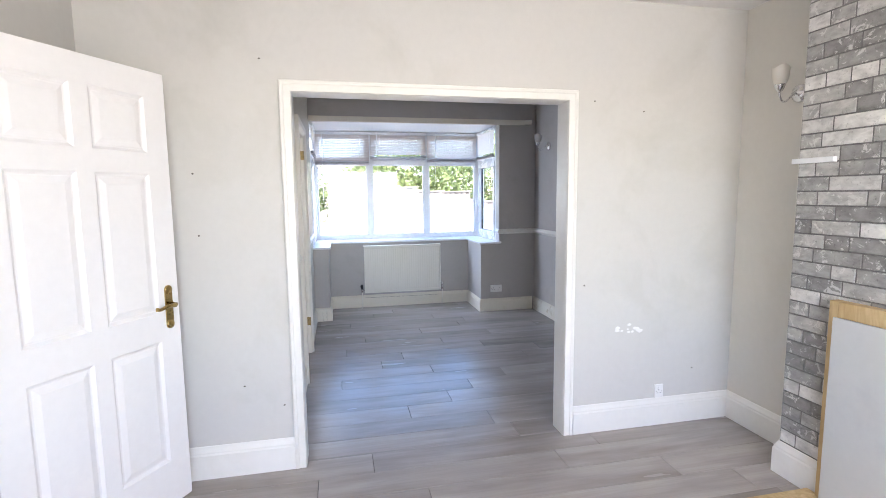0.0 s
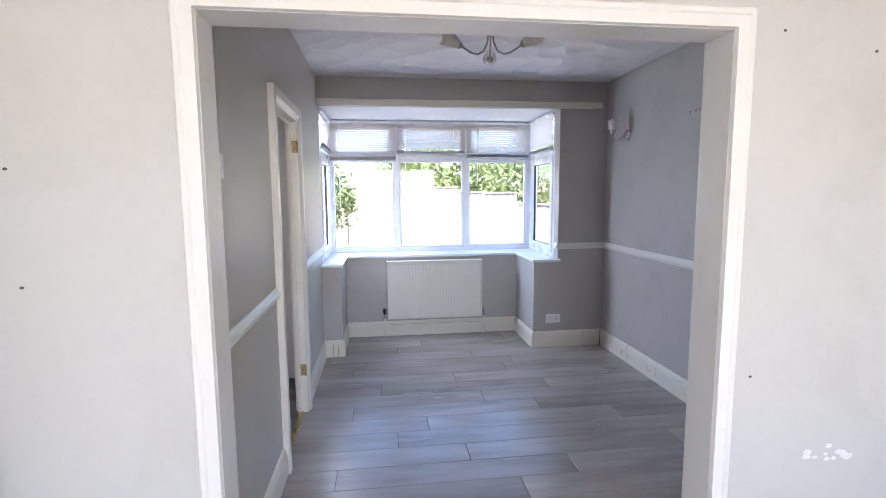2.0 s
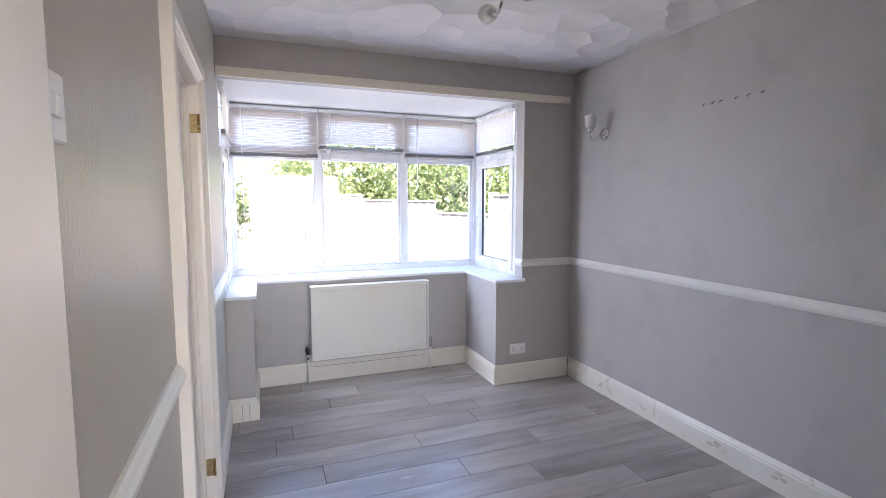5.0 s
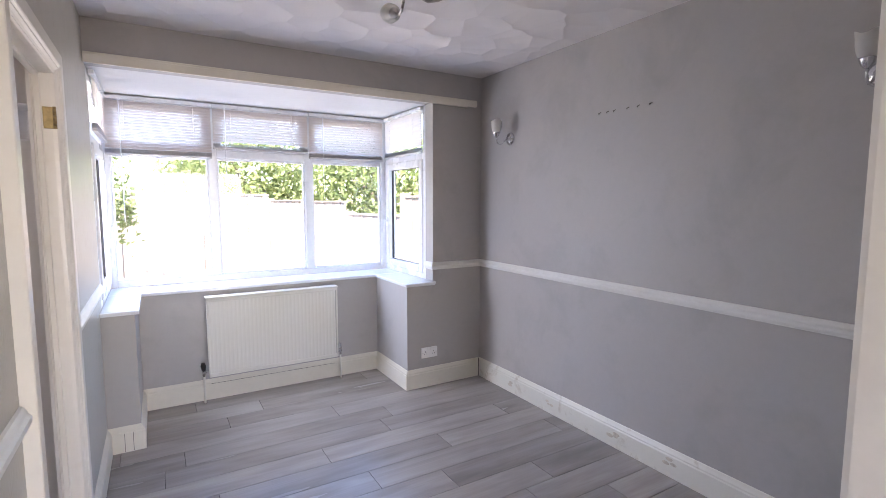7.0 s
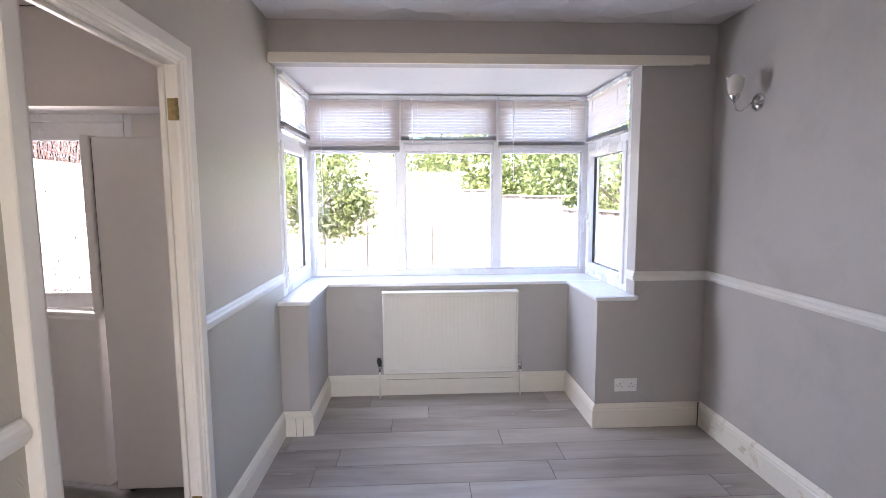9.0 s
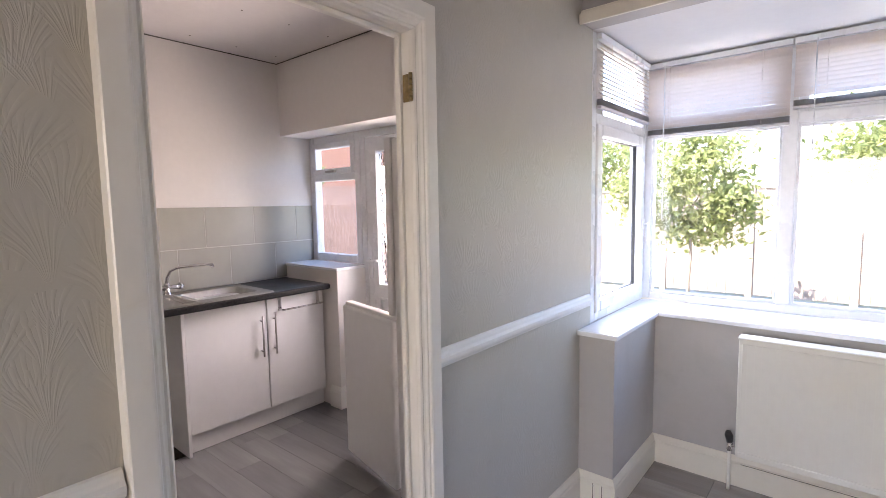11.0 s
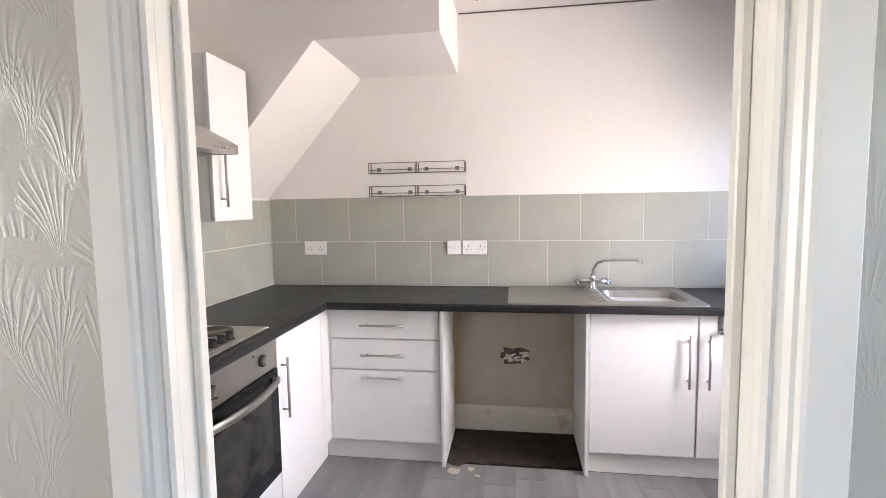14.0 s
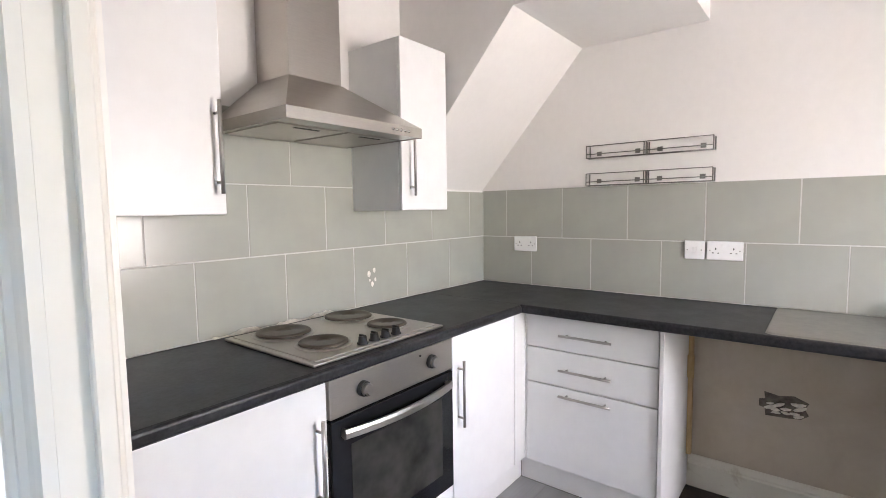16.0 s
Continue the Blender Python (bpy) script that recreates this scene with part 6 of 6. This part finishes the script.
# ---- wall tiles ----
def tile_mesh(w, h, axis):
    bm = B()
    e = 0.0015
    if axis == "x":
        lo = [bm.verts.new((0, u, v)) for u, v in ((0, 0), (w, 0), (w, h), (0, h))]
        hi = [bm.verts.new((0.008, u, v)) for u, v in ((e, e), (w - e, e), (w - e, h - e), (e, h - e))]
    else:
        lo = [bm.verts.new((u, 0, v)) for u, v in ((0, 0), (w, 0), (w, h), (0, h))]
        hi = [bm.verts.new((u, 0.008, v)) for u, v in ((e, e), (w - e, e), (w - e, h - e), (e, h - e))]
    for k in range(4):
        bm.faces.new((lo[k], lo[(k + 1) % 4], hi[(k + 1) % 4], hi[k]))
    bm.faces.new(hi)
    return finish(bm, "tile", M_TILE)


def tiled(name, axis, c, spans, label):
    """Tiles of one splashback; spans: rows of (start, end, z0, z1, first joint)."""
    bm = B()
    for a0, a1, z0, z1, _ in spans:
        if axis == "x":
            box(bm, c, c + 0.0075, a0, a1, z0, z1)
        else:
            box(bm, a0, a1, c, c + 0.0075, z0, z1)
    back = solid(name, bm, M_GROUT, label, "tiled splashback")
    store = {}
    W, J = 0.356, 0.0025
    for a0, a1, z0, z1, first in spans:
        k = math.floor((a0 - first) / W)
        u = first + k * W
        while u < a1 - 0.01:
            s, e = max(a0, u + J / 2), min(a1, u + W - J / 2)
            if e - s > 0.015:
                key = (round(e - s, 3), round(z1 - z0 - J, 3))
                if key not in store:
                    store[key] = tile_mesh(key[0], key[1], axis)
                t = new("tile", store[key])
                t.location = (c + 0.001, s, z0 + J / 2) if axis == "x" else (s, c + 0.001, z0 + J / 2)
                t.parent = back
            u += W


tiled("splashback_sink", "x", KX0, [(KY0 + 0.013, KY1 - 0.001, WT1 + 0.001, 1.190, 2.956), (KY0 + 0.013, KY1 - 0.001, 1.190, 1.467, 2.79)], "grey green wall tiles with pale grout")
tiled("splashback_cooker", "y", KY0, [(KX0, -0.157, WT1 + 0.001, 1.190, -0.752), (KX0, -0.157, 1.190, 1.460, -0.957), (-1.47, -0.735, 1.460, 1.735, -0.79)], "grey green wall tiles with pale grout behind the hob")
# crumbled filler along the hob and patches on the tiles
rng = random.Random(9)
bm = B()
ribbon = []
for k in range(90):
    x = -1.36 + 0.56 * k / 89
    t = 0.004 + 0.02 * max(0.0, noise.noise((x * 9, 0.3, 0)) + 0.35 * noise.noise((x * 40, 1.3, 0)) + 0.25)
    ribbon.append((bm.verts.new((x, KY0 + 0.010, WT1 + 0.0005)), bm.verts.new((x, KY0 + 0.0115, WT1 + t)), bm.verts.new((x, KY0 + 0.018 + 0.3 * t, WT1 + 0.0005))))
for p, q in zip(ribbon, ribbon[1:]):
    bm.faces.new((p[0], q[0], q[1], p[1]))
    bm.faces.new((p[1], q[1], q[2], p[2]))
solid("filler", bm, M_DIRT, "crumbled pale filler at the back of the hob", "filler", "stuff")
bm = B()
for x, z, s in ((-1.55, 1.06, 0.013), (-1.585, 1.075, 0.010), (-1.57, 1.01, 0.011), (-1.59, 1.03, 0.008), (-1.555, 1.03, 0.006)):
    bmesh.ops.create_icosphere(bm, subdivisions=2, radius=s, matrix=Matrix.Translation((x, KY0 + 0.0125, z)) @ Matrix.Diagonal((0.8, 0.12, 1.2, 1)))
solid("tile_patch", bm, M_DIRT, "chipped pale patches on the tiles", "patch", "stuff")
bm = B()
x0 = 1.78
for k in range(16):
    u, v = rng.random(), rng.random()
    bmesh.ops.create_icosphere(bm, subdivisions=1, radius=0.006 + 0.01 * rng.random(), matrix=Matrix.Translation((x0 + 0.20 * u, AY0 - 0.0005, 0.60 + 0.05 * v)) @ Matrix.Diagonal((1.2, 0.12, 0.8, 1)))
solid("paint_chips", bm, M_PLASTIC, "pale chips where paint has come off the wall", "paint chips", "stuff")
bm = B()
for x, z in ((-0.49, 1.55), (-0.48, 1.25), (-0.31, 0.47), (-0.12, 0.35), (-0.16, 2.1), (1.62, 1.95), (1.93, 1.90), (2.33, 0.34), (1.58, 0.9)):
    bmesh.ops.create_icosphere(bm, subdivisions=1, radius=0.005, matrix=Matrix.Translation((x, AY0 - 0.0005, z)) @ Matrix.Diagonal((1.3, 0.3, 0.9, 1)))
solid("nail_holes", bm, M_DARKMARK, "small dark nail holes in the pale wall", "nail holes", "stuff")
bm = B()
for y in (4.66, 4.1, 3.72, 5.1):
    for k in range(4):
        bmesh.ops.create_icosphere(bm, subdivisions=2, radius=0.006 + 0.012 * rng.random(), matrix=Matrix.Translation((DX1 - 0.0205, y + 0.05 * rng.random(), 0.06 + 0.05 * rng.random())) @ Matrix.Diagonal((0.06, 1.5, 0.7, 1)))
solid("chipped_patches", bm, M_CHIP, "bare timber showing through chipped skirting paint", "chipped paint", "stuff")

# dark gap at the corner of the skirtings, and joints in the patched piece
bm = B()
box(bm, DX1 - 0.026, DX1 - 0.0205, DY1 - 0.024, DY1 - 0.0205, 0.0, 0.157)
solid("skirting_gap", bm, M_DARKMARK, "rust-dark gap where two skirtings meet", "gap")
bm = B()
for x in (-0.022, 0.022):
    box(bm, x - 0.0012, x + 0.0012, DY1 - 0.0212, DY1 - 0.019, 0.004, 0.115)
solid("skirting_joint", bm, M_DARKMARK, "dark joints in the patched skirting", "joint")
bm = B()
moulding(bm, [(0, 0), (0.0015, 0), (0.0015, 0.002), (0, 0.002)], (0.5, BY - 0.0205, 0.121), (1.46, BY - 0.0205, 0.119), (0, -1, 0))
solid("skirting_crack", bm, M_DARKMARK, "thin crack along the skirting behind the radiator", "crack")

# ---- printed bricks on the chimney breast ----
rng = random.Random(11)
store = {}


def brick_mesh(w, h):
    bm = B()
    e = 0.002
    lo = [bm.verts.new((0, u, v)) for u, v in ((0, 0), (w, 0), (w, h), (0, h))]
    hi = [bm.verts.new((-0.003, u, v)) for u, v in ((e, e), (w - e, e * 1.5), (w - e, h - e), (e * 1.5, h - e))]
    for k in range(4):
        bm.faces.new((lo[k], lo[(k + 1) % 4], hi[(k + 1) % 4], hi[k]))
    bm.faces.new(hi)
    return finish(bm, "brick", M_BRICK)


row, z = 0, 0.175
while z < CEIL - 0.02:
    h = min(0.0605, CEIL - 0.002 - z)
    y = 1.883
    first = True
    while y > 0.75:
        w = rng.choice((0.215, 0.215, 0.105, 0.16))
        if first:
            w = (0.08, 0.19, 0.10, 0.15)[row % 4]
            first = False
        key = (w, round(h, 3))
        if key not in store:
            store[key] = brick_mesh(*key)
        ob = new("brick", store[key])
        ob.location = (2.3625, y - w, z)
        ob.parent = breast
        y -= w + 0.006
    z += 0.0665
    row += 1

# ---- floor boards ----
rng = random.Random(3)


def board_mesh(name, l, w, mat, gap=0.0012):
    bm = B()
    e = 0.0014
    lo = [bm.verts.new((u, v, -0.012)) for u, v in ((gap, gap), (l - gap, gap), (l - gap, w - gap), (gap, w - gap))]
    md = [bm.verts.new((u, v, -0.0014)) for u, v in ((gap, gap), (l - gap, gap), (l - gap, w - gap), (gap, w - gap))]
    hi = [bm.verts.new((u, v, 0)) for u, v in ((gap + e, gap + e), (l - gap - e, gap + e), (l - gap - e, w - gap - e), (gap + e, w - gap - e))]
    for p, q in ((lo, md), (md, hi)):
        for k in range(4):
            bm.faces.new((p[k], p[(k + 1) % 4], q[(k + 1) % 4], q[k]))
    bm.faces.new(hi)
    return finish(bm, name, mat)


def lay(parent, x0, x1, y0, y1, w, l, first_line, joints, name, mat, gap=0.0012):
    """Boards along x in rows; joints gives the known end joints by row."""
    store = {}
    k0 = math.floor((y0 - first_line) / w)
    k = k0
    while first_line + k * w < y1 - 0.004:
        a, b = max(y0, first_line + k * w), min(y1, first_line + (k + 1) * w)
        j = joints.get(k, rng.random() * l)
        x = x0 - ((x0 - j) % l)
        while x < x1 - 0.004:
            s, e = max(x0, x), min(x1, x + l)
            if e - s > 0.01 and b - a > 0.01:
                key = (round(e - s, 3), round(b - a, 3))
                if key not in store:
                    store[key] = board_mesh(name, key[0], key[1], mat, gap)
                o = new(name, store[key])
                o.location = (s, a, 0)
                o.parent = parent
            x += l
        k += 1


bm = B()
box(bm, FX0 - 0.12, FX1, FY0, AY0 + 0.115, -0.0155, -0.0125)
box(bm, DX0 - 0.06, DX1, AY0 + 0.116, BY, -0.0155, -0.0125)
floor = solid("floor", bm, M_GAP, "grey oak laminate floor boards with dark joints", "floor")
PW = 0.1905
KNOWN = {3: 0.41, 1: 0.22, 0: 0.71, -2: 0.905, 2: 1.15, 4: 1.0, -3: 1.46, -9: 0.33, -10: 0.047, -8: 1.21, -11: 0.58}
lay(floor, FX0 - 0.12, FX1, FY0, 2.55, PW, 1.288, 4.06, KNOWN, "floor_board", M_PLANK, 0.0011)
lay(floor, DX0 - 0.046, DX1, 2.55, BY, PW, 1.288, 4.06, KNOWN, "floor_board", M_PLANK, 0.0011)
bm = B()
box(bm, KX0, -0.15, KY0, KY1, -0.0158, -0.0125)
kfloor = solid("floor_kitchen", bm, M_GAP, "grey wood-effect vinyl floor of the kitchen", "floor")
lay(kfloor, -2.09, -0.152, HYF - 0.05, KY1, 0.152, 0.92, 3.12, {}, "vinyl_plank", M_VINYL, 0.0002)
